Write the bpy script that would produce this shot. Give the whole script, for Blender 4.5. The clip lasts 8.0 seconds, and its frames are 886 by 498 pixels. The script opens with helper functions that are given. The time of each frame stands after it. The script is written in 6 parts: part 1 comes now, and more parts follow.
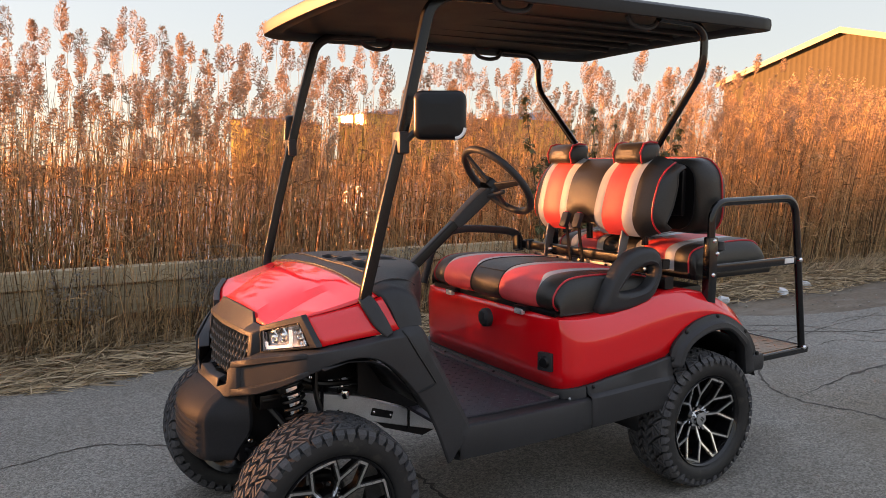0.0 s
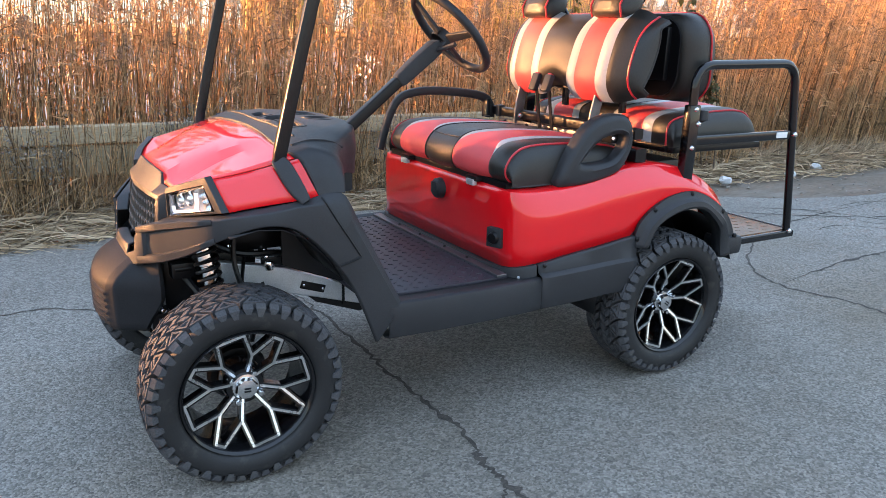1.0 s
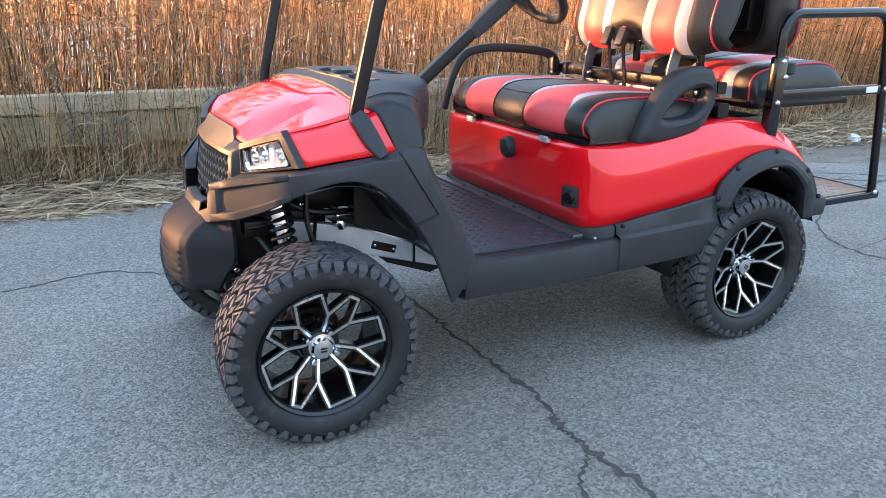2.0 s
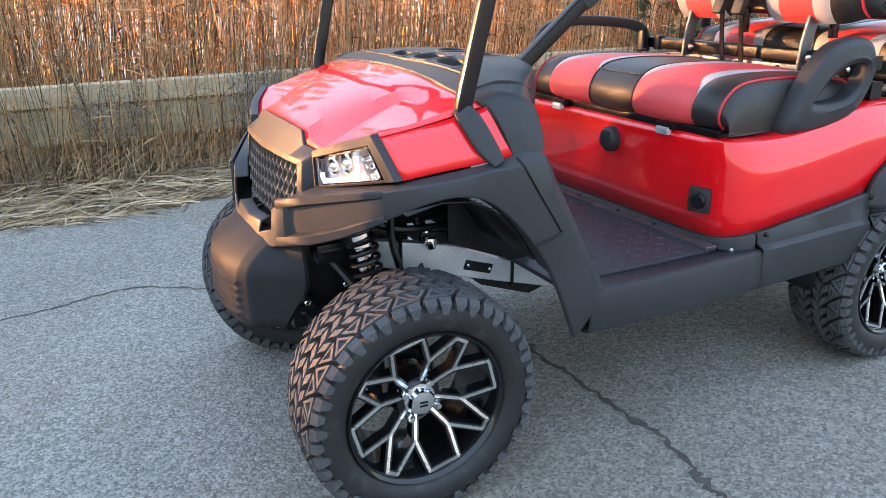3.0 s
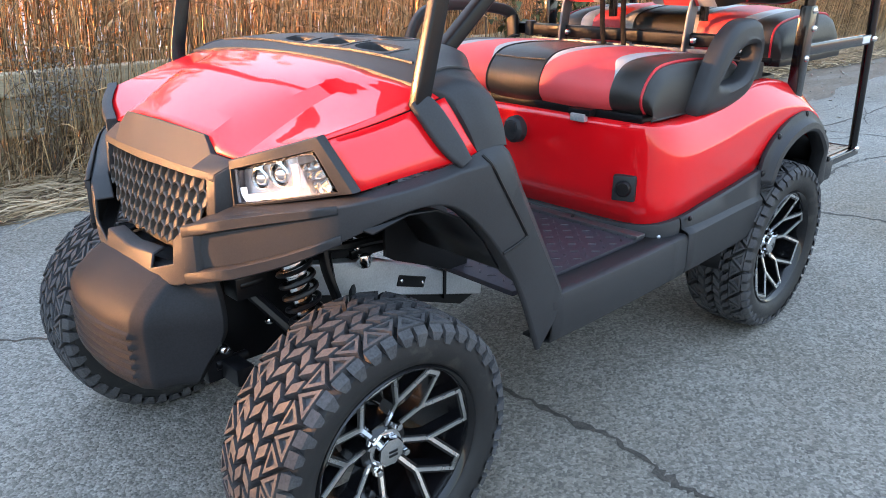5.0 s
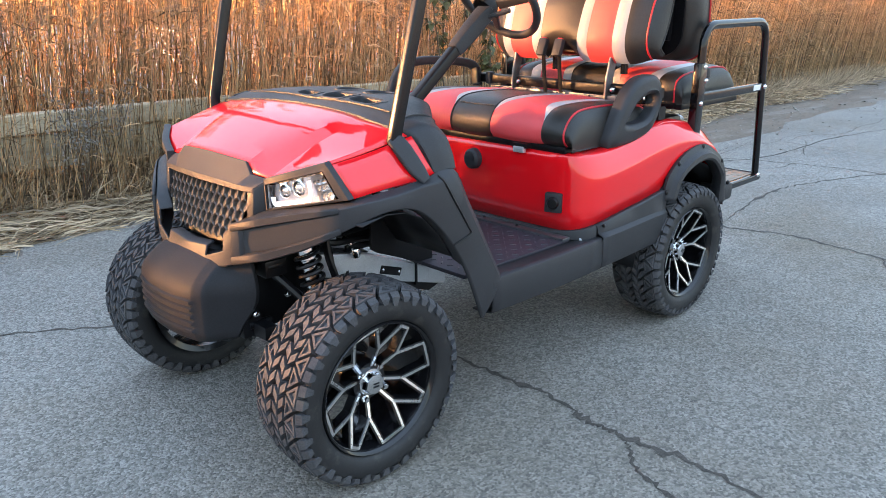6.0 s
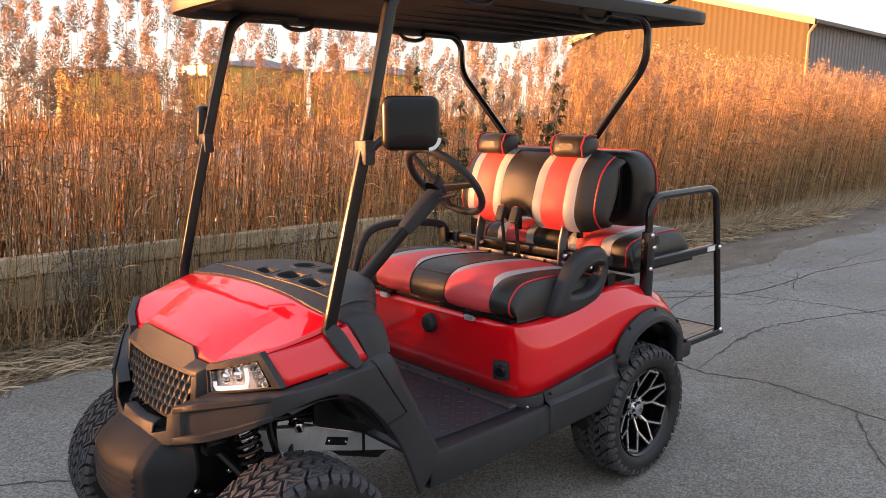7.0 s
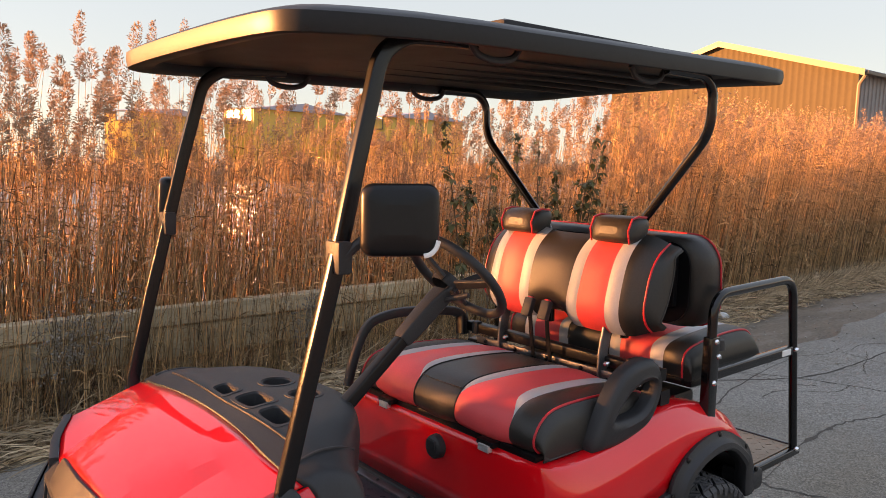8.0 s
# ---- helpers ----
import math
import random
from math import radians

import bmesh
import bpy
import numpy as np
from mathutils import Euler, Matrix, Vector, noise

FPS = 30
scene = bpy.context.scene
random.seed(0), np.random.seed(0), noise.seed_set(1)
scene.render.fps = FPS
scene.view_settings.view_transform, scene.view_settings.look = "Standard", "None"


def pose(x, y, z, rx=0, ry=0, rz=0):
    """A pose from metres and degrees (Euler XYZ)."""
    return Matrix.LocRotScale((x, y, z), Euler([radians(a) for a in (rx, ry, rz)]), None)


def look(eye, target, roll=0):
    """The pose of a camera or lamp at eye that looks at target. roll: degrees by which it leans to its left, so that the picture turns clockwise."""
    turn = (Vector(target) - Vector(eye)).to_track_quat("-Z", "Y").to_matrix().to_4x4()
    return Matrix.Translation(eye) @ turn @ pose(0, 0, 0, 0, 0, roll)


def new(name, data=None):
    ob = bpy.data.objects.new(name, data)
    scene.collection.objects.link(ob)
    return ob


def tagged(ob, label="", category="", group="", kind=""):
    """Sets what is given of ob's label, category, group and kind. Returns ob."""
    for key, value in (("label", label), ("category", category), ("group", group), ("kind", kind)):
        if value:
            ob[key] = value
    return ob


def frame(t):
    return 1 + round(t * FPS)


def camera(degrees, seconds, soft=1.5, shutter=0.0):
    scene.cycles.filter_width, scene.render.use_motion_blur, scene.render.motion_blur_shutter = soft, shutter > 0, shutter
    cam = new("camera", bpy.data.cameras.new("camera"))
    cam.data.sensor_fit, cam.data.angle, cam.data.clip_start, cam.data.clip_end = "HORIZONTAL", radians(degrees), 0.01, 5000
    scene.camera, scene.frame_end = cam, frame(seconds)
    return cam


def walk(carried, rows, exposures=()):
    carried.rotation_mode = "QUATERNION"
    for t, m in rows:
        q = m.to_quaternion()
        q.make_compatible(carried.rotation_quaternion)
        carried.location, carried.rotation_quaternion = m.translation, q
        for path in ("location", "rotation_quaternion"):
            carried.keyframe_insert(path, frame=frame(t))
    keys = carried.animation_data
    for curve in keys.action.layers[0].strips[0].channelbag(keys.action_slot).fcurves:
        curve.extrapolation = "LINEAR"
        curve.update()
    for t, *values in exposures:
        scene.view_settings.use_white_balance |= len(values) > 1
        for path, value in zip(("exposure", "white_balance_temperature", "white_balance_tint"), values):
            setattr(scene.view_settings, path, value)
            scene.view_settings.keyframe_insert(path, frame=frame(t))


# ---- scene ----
cam = camera(63.8, 8.0, 0.75)
PATH = [
    (0, (-0.752, -2.597, 1.371), (0.235, -0.874, 1.131), -0.0),
    (0.5, (-0.579, -2.476, 1.335), (0.459, -0.825, 0.891), -0.1),
    (1, (-0.402, -2.513, 1.299), (0.515, -0.833, 0.717), 1.4),
    (1.5, (-0.363, -2.533, 1.256), (0.512, -0.839, 0.651), 1.3),
    (2, (-0.49, -2.403, 1.235), (0.33, -0.702, 0.577), 0.6),
    (2.2, (-0.559, -2.327, 1.223), (0.253, -0.629, 0.547), -0.0),
    (3.3, (-0.542, -1.736, 1.211), (0.258, -0.062, 0.463), -1.1),
    (3.5, (-0.52, -1.62, 1.208), (0.424, -0.027, 0.453), 0.2),
    (4, (-0.487, -1.302, 1.204), (0.705, 0.118, 0.455), 0.4),
    (4.5, (-0.543, -1.272, 1.181), (0.689, 0.113, 0.431), 0.1),
    (4.7, (-0.6, -1.354, 1.167), (0.641, 0.023, 0.416), 0.0),
    (5.8, (-1.009, -1.892, 1.234), (0.287, -0.524, 0.565), 0.3),
    (6, (-1.059, -1.994, 1.284), (0.24, -0.621, 0.631), 0.2),
    (6.5, (-1.041, -2.191, 1.444), (0.28, -0.769, 0.96), -0.0),
    (7, (-0.917, -2.215, 1.537), (0.389, -0.745, 1.171), 0.2),
    (7.5, (-0.737, -2.033, 1.611), (0.538, -0.517, 1.339), 0.6),
    (8, (-0.49, -1.847, 1.641), (0.749, -0.296, 1.395), 1.0),
]
walk(cam, [(t, look(eye, target, roll)) for t, eye, target, roll in PATH],
     [(0.0, 3.60, 9300, 37), (0.5, 3.95, 8600, 35), (1.0, 4.42, 7300, 27), (2.0, 4.70, 6950, 25), (3.5, 4.84, 7450, 26), (4.5, 4.82, 7400, 27), (6.0, 4.70, 7400, 26), (6.5, 4.10, 8700, 35), (7.0, 3.85, 9200, 37), (7.5, 3.60, 9300, 37), (8.0, 3.58, 9300, 37)])


# ---- light ----
SUN_AZ, SUN_EL = 140.0, 7.2          # degrees: the sun stands low behind the reeds, ahead of the cart
sun_dir = Vector((math.cos(radians(SUN_AZ)) * math.cos(radians(SUN_EL)),
                  math.sin(radians(SUN_AZ)) * math.cos(radians(SUN_EL)), math.sin(radians(SUN_EL))))
sun = new("sun", bpy.data.lights.new("sun", "SUN"))
sun.data.energy, sun.data.angle, sun.data.color = 2.75, radians(2.4), (1.0, 0.52, 0.21)
sun.matrix_world = look(sun_dir * 50, (0, 0, 0))

world = bpy.data.worlds.new("sky")
world.use_nodes = True
scene.world = world
sky = world.node_tree.nodes.new("ShaderNodeTexSky")
sky.sky_type, sky.sun_disc = "NISHITA", False
sky.sun_elevation, sky.sun_rotation = radians(SUN_EL), radians(90 - SUN_AZ)
sky.air_density, sky.dust_density, sky.ozone_density = 0.8, 0.15, 1.0
background = world.node_tree.nodes["Background"]
background.inputs["Strength"].default_value = 0.110
# thin high haze evens out the clear sky; it is paler towards the horizon
nodes, wire = world.node_tree.nodes, world.node_tree.links.new
where = nodes.new("ShaderNodeTexCoord")
split_dir = nodes.new("ShaderNodeSeparateXYZ")
rise = nodes.new("ShaderNodeMapRange")
rise.interpolation_type = "SMOOTHSTEP"
rise.inputs["From Min"].default_value, rise.inputs["From Max"].default_value = 0.02, 0.85
veil = nodes.new("ShaderNodeMix")
veil.data_type = "RGBA"
veil.inputs[6].default_value, veil.inputs[7].default_value = (0.30, 0.49, 0.57, 1), (0.45, 0.77, 1.12, 1)
haze = nodes.new("ShaderNodeMix")
haze.data_type = "RGBA"
haze.inputs["Factor"].default_value = 0.93
wire(where.outputs["Generated"], split_dir.inputs[0])
wire(split_dir.outputs["Z"], rise.inputs["Value"])
wire(rise.outputs[0], veil.inputs["Factor"])
wire(sky.outputs[0], haze.inputs[6])
wire(veil.outputs[2], haze.inputs[7])
wire(haze.outputs[2], background.inputs["Color"])


# ---- materials ----
def material(name, base, rough=0.5, metal=0.0, vary=0.12, scale=8.0, fine=90.0, bump=0.0, bump_scale=200.0,
             coat=0.0, coat_rough=0.04, island=0.0, object_vary=0.0, translucent=0.0, dirt=None, spec=0.5, stretch=None):
    """A principled material whose colour and gloss wander at two scales, with fine relief."""
    m = bpy.data.materials.new(name)
    m.use_nodes = True
    t = m.node_tree
    n, link = t.nodes, t.links.new
    p = n["Principled BSDF"]
    p.inputs["Roughness"].default_value, p.inputs["Metallic"].default_value = rough, metal
    p.inputs["Specular IOR Level"].default_value = spec
    p.inputs["Coat Weight"].default_value, p.inputs["Coat Roughness"].default_value = coat, coat_rough
    co = n.new("ShaderNodeTexCoord")
    where = co.outputs["Object"]
    if stretch:
        mp = n.new("ShaderNodeMapping")
        mp.inputs["Scale"].default_value = stretch
        link(where, mp.inputs["Vector"])
        where = mp.outputs[0]
    big, small = n.new("ShaderNodeTexNoise"), n.new("ShaderNodeTexNoise")
    for tex, s, d in ((big, scale, 4.0), (small, fine, 3.0)):
        tex.inputs["Scale"].default_value, tex.inputs["Detail"].default_value = s, d
        link(where, tex.inputs["Vector"])
    add = n.new("ShaderNodeMath")
    add.operation = "ADD"
    link(big.outputs["Fac"], add.inputs[0])
    link(small.outputs["Fac"], add.inputs[1])
    ramp = n.new("ShaderNodeMapRange")
    ramp.inputs["From Min"].default_value, ramp.inputs["From Max"].default_value = 0.7, 1.3
    ramp.inputs["To Min"].default_value, ramp.inputs["To Max"].default_value = 1 - vary, 1 + vary
    link(add.outputs[0], ramp.inputs["Value"])
    value = ramp.outputs[0]
    if island or object_vary:
        geo = n.new("ShaderNodeNewGeometry") if island else n.new("ShaderNodeObjectInfo")
        rnd = n.new("ShaderNodeMapRange")
        amount = island or object_vary
        rnd.inputs["To Min"].default_value, rnd.inputs["To Max"].default_value = 1 - amount, 1 + amount
        link(geo.outputs["Random Per Island" if island else "Random"], rnd.inputs["Value"])
        mul = n.new("ShaderNodeMath")
        mul.operation = "MULTIPLY"
        link(value, mul.inputs[0])
        link(rnd.outputs[0], mul.inputs[1])
        value = mul.outputs[0]
    scaled = n.new("ShaderNodeVectorMath")
    scaled.operation = "SCALE"
    scaled.inputs[0].default_value = base
    link(value, scaled.inputs["Scale"])
    colour = scaled.outputs[0]
    if dirt:
        tint, lo, hi, dscale = dirt
        spots = n.new("ShaderNodeTexNoise")
        spots.inputs["Scale"].default_value, spots.inputs["Detail"].default_value = dscale, 6.0
        spots.inputs["Roughness"].default_value = 0.65
        link(where, spots.inputs["Vector"])
        cut = n.new("ShaderNodeMapRange")
        cut.inputs["From Min"].default_value, cut.inputs["From Max"].default_value = lo, hi
        link(spots.outputs["Fac"], cut.inputs["Value"])
        mix = n.new("ShaderNodeMix")
        mix.data_type = "RGBA"
        link(cut.outputs[0], mix.inputs["Factor"])
        link(colour, mix.inputs[6])
        mix.inputs[7].default_value = (*tint, 1)
        colour = mix.outputs[2]
    link(colour, p.inputs["Base Color"])
    gloss = n.new("ShaderNodeMapRange")
    gloss.inputs["To Min"].default_value, gloss.inputs["To Max"].default_value = max(rough * 0.85, 0.02), min(rough * 1.15, 1)
    link(big.outputs["Fac"], gloss.inputs["Value"])
    link(gloss.outputs[0], p.inputs["Roughness"])
    if bump:
        relief, b = n.new("ShaderNodeTexNoise"), n.new("ShaderNodeBump")
        relief.inputs["Scale"].default_value, relief.inputs["Detail"].default_value = bump_scale, 4.0
        b.inputs["Strength"].default_value, b.inputs["Distance"].default_value = bump, 0.004
        link(where, relief.inputs["Vector"])
        link(relief.outputs["Fac"], b.inputs["Height"])
        link(b.outputs[0], p.inputs["Normal"])
    if translucent:
        tr, mx = n.new("ShaderNodeBsdfTranslucent"), n.new("ShaderNodeMixShader")
        link(colour, tr.inputs["Color"])
        mx.inputs[0].default_value = translucent
        link(p.outputs[0], mx.inputs[1])
        link(tr.outputs[0], mx.inputs[2])
        link(mx.outputs[0], n["Material Output"].inputs["Surface"])
    return m


RED = material("red_paint", (0.92, 0.008, 0.012), 0.40, 0.0, 0.05, 3, 400, coat=1.0, coat_rough=0.012, spec=0.1)
RED.node_tree.nodes["Principled BSDF"].inputs["Coat IOR"].default_value = 1.66
PLASTIC = material("black_textured_plastic", (0.025, 0.026, 0.029), 0.50, vary=0.18, scale=9, fine=300, spec=0.36, bump=0.12, bump_scale=1100)
GLOSSY = material("gloss_black_enamel", (0.006, 0.006, 0.007), 0.16, vary=0.1, spec=0.35, coat=0.3, coat_rough=0.05)
BUMPER = material("matt_black_bumper_plastic", (0.017, 0.017, 0.019), 0.62, vary=0.25, scale=6, fine=260, spec=0.22, bump=0.15, bump_scale=900)
# lighter, warmer base puts low sunlight into the grille's colour
GRILLE = material("sunlit_grille_plastic", (0.060, 0.052, 0.045), 0.42, vary=0.2, scale=20, fine=260, spec=0.5)
POST = material("black_powder_coat", (0.006, 0.006, 0.007), 0.25, vary=0.1, spec=0.36)
SATIN = material("satin_black_steel", (0.005, 0.005, 0.006), 0.34, spec=0.3, vary=0.2, bump=0.03, bump_scale=500)
# groove shade is put into colour: carcass darker than the tread blocks
RUBBER = material("tyre_rubber", (0.010, 0.010, 0.011), 0.6, vary=0.25, scale=14, fine=220, bump=0.12, bump_scale=500,
                  dirt=((0.05, 0.046, 0.04), 0.55, 0.8, 22))
TREAD = material("lit_dusty_tread_rubber", (0.066, 0.066, 0.070), 0.7, spec=0.15, vary=0.3, scale=14, fine=220, bump=0.12, bump_scale=500,
                 dirt=((0.09, 0.085, 0.078), 0.52, 0.8, 18))
CHROME = material("polished_metal", (0.78, 0.79, 0.80), 0.12, 1.0, 0.06, 20, 300)
MACHINED = material("machined_aluminium", (0.80, 0.80, 0.80), 0.28, 1.0, 0.05, 30, 500)
STEEL = material("galvanised_steel", (0.66, 0.68, 0.70), 0.42, 0.7, 0.15, 18, 200)
IRON = material("dull_dark_steel", (0.16, 0.16, 0.17), 0.4, 0.8, 0.2, 18, 200)
VINYL_BLACK = material("black_vinyl", (0.020, 0.018, 0.016), 0.44, spec=0.5, vary=0.2, scale=10, fine=160, bump=0.16, bump_scale=420)
VINYL_RED = material("red_carbon_weave_vinyl", (0.80, 0.075, 0.080), 0.50, vary=0.1, scale=9, fine=380, bump=0.12, bump_scale=600)
VINYL_GREY = material("grey_vinyl", (0.42, 0.42, 0.44), 0.42, vary=0.08, scale=9, fine=240, bump=0.12, bump_scale=500)
PIPING = material("red_piping", (0.55, 0.02, 0.03), 0.4, vary=0.08)
ROOF = material("roof_plastic", (0.009, 0.009, 0.010), 0.45, vary=0.2, bump=0.04, bump_scale=500, spec=0.28)
MAT_RUBBER = material("rubber_floor_mat", (0.030, 0.027, 0.036), 0.5, vary=0.2, bump=0.08, bump_scale=400)
CLEAR = bpy.data.materials.new("clear_lens")
CLEAR.use_nodes = True
_p = CLEAR.node_tree.nodes["Principled BSDF"]
_p.inputs["Transmission Weight"].default_value, _p.inputs["Roughness"].default_value = 1.0, 0.02
_p.inputs["IOR"].default_value, _p.inputs["Base Color"].default_value = 1.25, (0.97, 0.98, 0.99, 1)
LAMP_WHITE = material("white_light_bar", (0.85, 0.86, 0.88), 0.25, vary=0.03)
_p = LAMP_WHITE.node_tree.nodes["Principled BSDF"]   # the running light is on
_p.inputs["Emission Color"].default_value, _p.inputs["Emission Strength"].default_value = (0.62, 0.82, 1.0, 1), 0.035
# the brown is a sunset reflection painted into the steel's colour
PLATE = material("sunset_brown_tread_plate", (0.20, 0.13, 0.09), 0.3, 0.75, 0.2, 12, 150, bump=0.05, bump_scale=300)
WHITE = material("white_label", (0.75, 0.75, 0.75), 0.4, vary=0.05)

def asphalt_material():
    """Old grey asphalt: pale and dark stones in a worn binder, stains and dust at larger scales."""
    m = material("weathered_asphalt", (0.216, 0.202, 0.180), 0.85, vary=0.20, scale=1.1, fine=38, dirt=((0.168, 0.14, 0.108), 0.46, 0.74, 0.45), spec=0.35)
    t = m.node_tree
    n, link = t.nodes, t.links.new
    p = n["Principled BSDF"]
    co = next(k for k in n if k.type == "TEX_COORD")
    before = p.inputs["Base Color"].links[0].from_socket
    stones, grit = n.new("ShaderNodeTexVoronoi"), n.new("ShaderNodeTexNoise")
    stones.inputs["Scale"].default_value = 130
    grit.inputs["Scale"].default_value, grit.inputs["Detail"].default_value, grit.inputs["Roughness"].default_value = 150, 5, 0.7
    link(co.outputs["Object"], stones.inputs["Vector"])
    link(co.outputs["Object"], grit.inputs["Vector"])
    tone, sharp = n.new("ShaderNodeMapRange"), n.new("ShaderNodeMapRange")
    tone.inputs["To Min"].default_value, tone.inputs["To Max"].default_value = 0.60, 1.40
    split = n.new("ShaderNodeSeparateColor")
    link(stones.outputs["Color"], split.inputs[0])
    link(split.outputs[0], tone.inputs["Value"])
    sharp.inputs["From Min"].default_value, sharp.inputs["From Max"].default_value = 0.32, 0.68
    sharp.inputs["To Min"].default_value, sharp.inputs["To Max"].default_value = 0.72, 1.28
    link(grit.outputs["Fac"], sharp.inputs["Value"])
    mul = n.new("ShaderNodeMath")
    mul.operation = "MULTIPLY"
    link(tone.outputs[0], mul.inputs[0])
    link(sharp.outputs[0], mul.inputs[1])
    sc = n.new("ShaderNodeVectorMath")
    sc.operation = "SCALE"
    link(before, sc.inputs[0])
    link(mul.outputs[0], sc.inputs["Scale"])
    link(sc.outputs[0], p.inputs["Base Color"])
    add = n.new("ShaderNodeMath")
    add.operation = "SUBTRACT"
    link(grit.outputs["Fac"], add.inputs[0])
    link(stones.outputs["Distance"], add.inputs[1])
    b = n.new("ShaderNodeBump")
    b.inputs["Strength"].default_value, b.inputs["Distance"].default_value = 0.6, 0.005
    link(add.outputs[0], b.inputs["Height"])
    link(b.outputs[0], p.inputs["Normal"])
    return m


ASPHALT = asphalt_material()
CRACK = material("crack_filled_with_dirt", (0.065, 0.055, 0.046), 0.95, vary=0.5, scale=30, fine=200, bump=0.5, bump_scale=150)
DIRT = material("dirt_shoulder", (0.15, 0.115, 0.085), 0.9, vary=0.4, scale=2.2, fine=45, bump=0.8, bump_scale=40,
                dirt=((0.235, 0.205, 0.17), 0.5, 0.72, 2.4), stretch=(0.45, 1.4, 1))
TIMBER = material("weathered_timber", (0.50, 0.40, 0.27), 0.85, vary=0.3, scale=5, fine=60, bump=0.35, bump_scale=50,
                  object_vary=0.15, stretch=(0.35, 3, 3))
STRAW = material("dead_grass", (0.44, 0.325, 0.215), 0.75, vary=0.15, island=0.75, translucent=0.2, spec=0.25)
REED = material("dry_reed_stem", (0.47, 0.295, 0.152), 0.5, vary=0.15, island=0.85, translucent=0.28, spec=0.3)
PLUME = material("reed_plume", (0.33, 0.228, 0.160), 0.9, vary=0.12, island=0.4, translucent=0.22, spec=0.1)
LEAF = material("dark_green_leaf", (0.085, 0.088, 0.030), 0.5, vary=0.2, island=0.4, translucent=0.25)
FLUFF = material("grey_seed_fluff", (0.30, 0.26, 0.22), 0.95, vary=0.15, island=0.2, translucent=0.2)
TWIG = material("brown_twig", (0.11, 0.07, 0.045), 0.8, vary=0.2)
WATER = material("still_pond_water", (0.10, 0.10, 0.10), 0.3, vary=0.05, bump=0.05, bump_scale=3, spec=0.8)
SIDING = material("ochre_ribbed_cladding", (0.064, 0.055, 0.038), 0.85, vary=0.06, scale=0.6, fine=6, spec=0.08)
SIDING_DARK = material("grey_ribbed_cladding", (0.20, 0.20, 0.20), 0.55, vary=0.06, scale=0.6, fine=6)
TRIM = material("cream_metal_trim", (0.12, 0.10, 0.078), 0.5, vary=0.05)
ROOFING = material("blue_grey_roofing", (0.30, 0.34, 0.42), 0.5, vary=0.08, scale=1, fine=8)
SILVER = material("vacuum_metallised_reflector", (0.58, 0.60, 0.64), 0.24, 0.6, 0.05, 30, 300)
YELLOW = material("yellow_painted_wall", (0.58, 0.39, 0.075), 0.5, vary=0.06, scale=1, fine=8)
PANE = material("mirror_window_glass", (0.92, 0.92, 0.92), 0.16, 1.0, 0.02)
STONE = material("loose_stone", (0.26, 0.235, 0.205), 0.9, vary=0.2, island=0.45, scale=40)
LITTER = material("white_plastic_litter", (0.7, 0.72, 0.74), 0.35, vary=0.1, translucent=0.2)


# ---- building blocks ----
def part(name, bm, mat, parent=None, label="", solid=0.0, bevel=0.0, sub=0, angle=38, offset=-1.0):
    """Links a bmesh as one mesh object under a thing or a part."""
    if isinstance(bm, bpy.types.Mesh):
        me = bm
    else:
        me = bpy.data.meshes.new(name)
        bmesh.ops.recalc_face_normals(bm, faces=bm.faces) if solid == 0 else None
        bm.to_mesh(me)
        bm.free()
    if not me.materials:
        me.materials.append(mat)
    me.polygons.foreach_set("use_smooth", [True] * len(me.polygons))
    me.set_sharp_from_angle(angle=radians(angle))
    ob = new(name, me)
    ob.parent = parent
    if label:
        tagged(ob, label)
    if sub:
        md = ob.modifiers.new("soft", "SUBSURF")
        md.levels = md.render_levels = sub
    if solid:
        md = ob.modifiers.new("wall", "SOLIDIFY")
        md.thickness, md.offset = solid, offset
    if bevel:
        md = ob.modifiers.new("edge", "BEVEL")
        md.width, md.segments, md.limit_method, md.angle_limit = bevel, 2, "ANGLE", radians(35)
    return ob


def thing(name, label, category, group="", kind="", at=(0, 0, 0)):
    ob = new(name)
    ob.location = at
    ob.empty_display_size = 0.2
    return tagged(ob, label, category, group, kind)


def flip(bm):
    """The same shape on the other side of the plane y = 0."""
    out = bm.copy()
    for v in out.verts:
        v.co.y = -v.co.y
    bmesh.ops.reverse_faces(out, faces=out.faces)
    return out


def join(*bms):
    out = bmesh.new()
    for b in bms:
        me = bpy.data.meshes.new("tmp")
        b.to_mesh(me)
        b.free()
        out.from_mesh(me)
        bpy.data.meshes.remove(me)
    return out


def moved(bm, m):
    bmesh.ops.transform(bm, matrix=m, verts=bm.verts)
    return bm


def box(x0, x1, y0, y1, z0, z1, bevel=0.0, segments=2):
    bm = bmesh.new()
    bmesh.ops.create_cube(bm, size=1.0)
    for v in bm.verts:
        v.co = Vector((x0 + (v.co.x + 0.5) * (x1 - x0), y0 + (v.co.y + 0.5) * (y1 - y0), z0 + (v.co.z + 0.5) * (z1 - z0)))
    if bevel:
        bmesh.ops.bevel(bm, geom=list(bm.edges), offset=bevel, segments=segments, profile=0.6, affect="EDGES")
    return bm


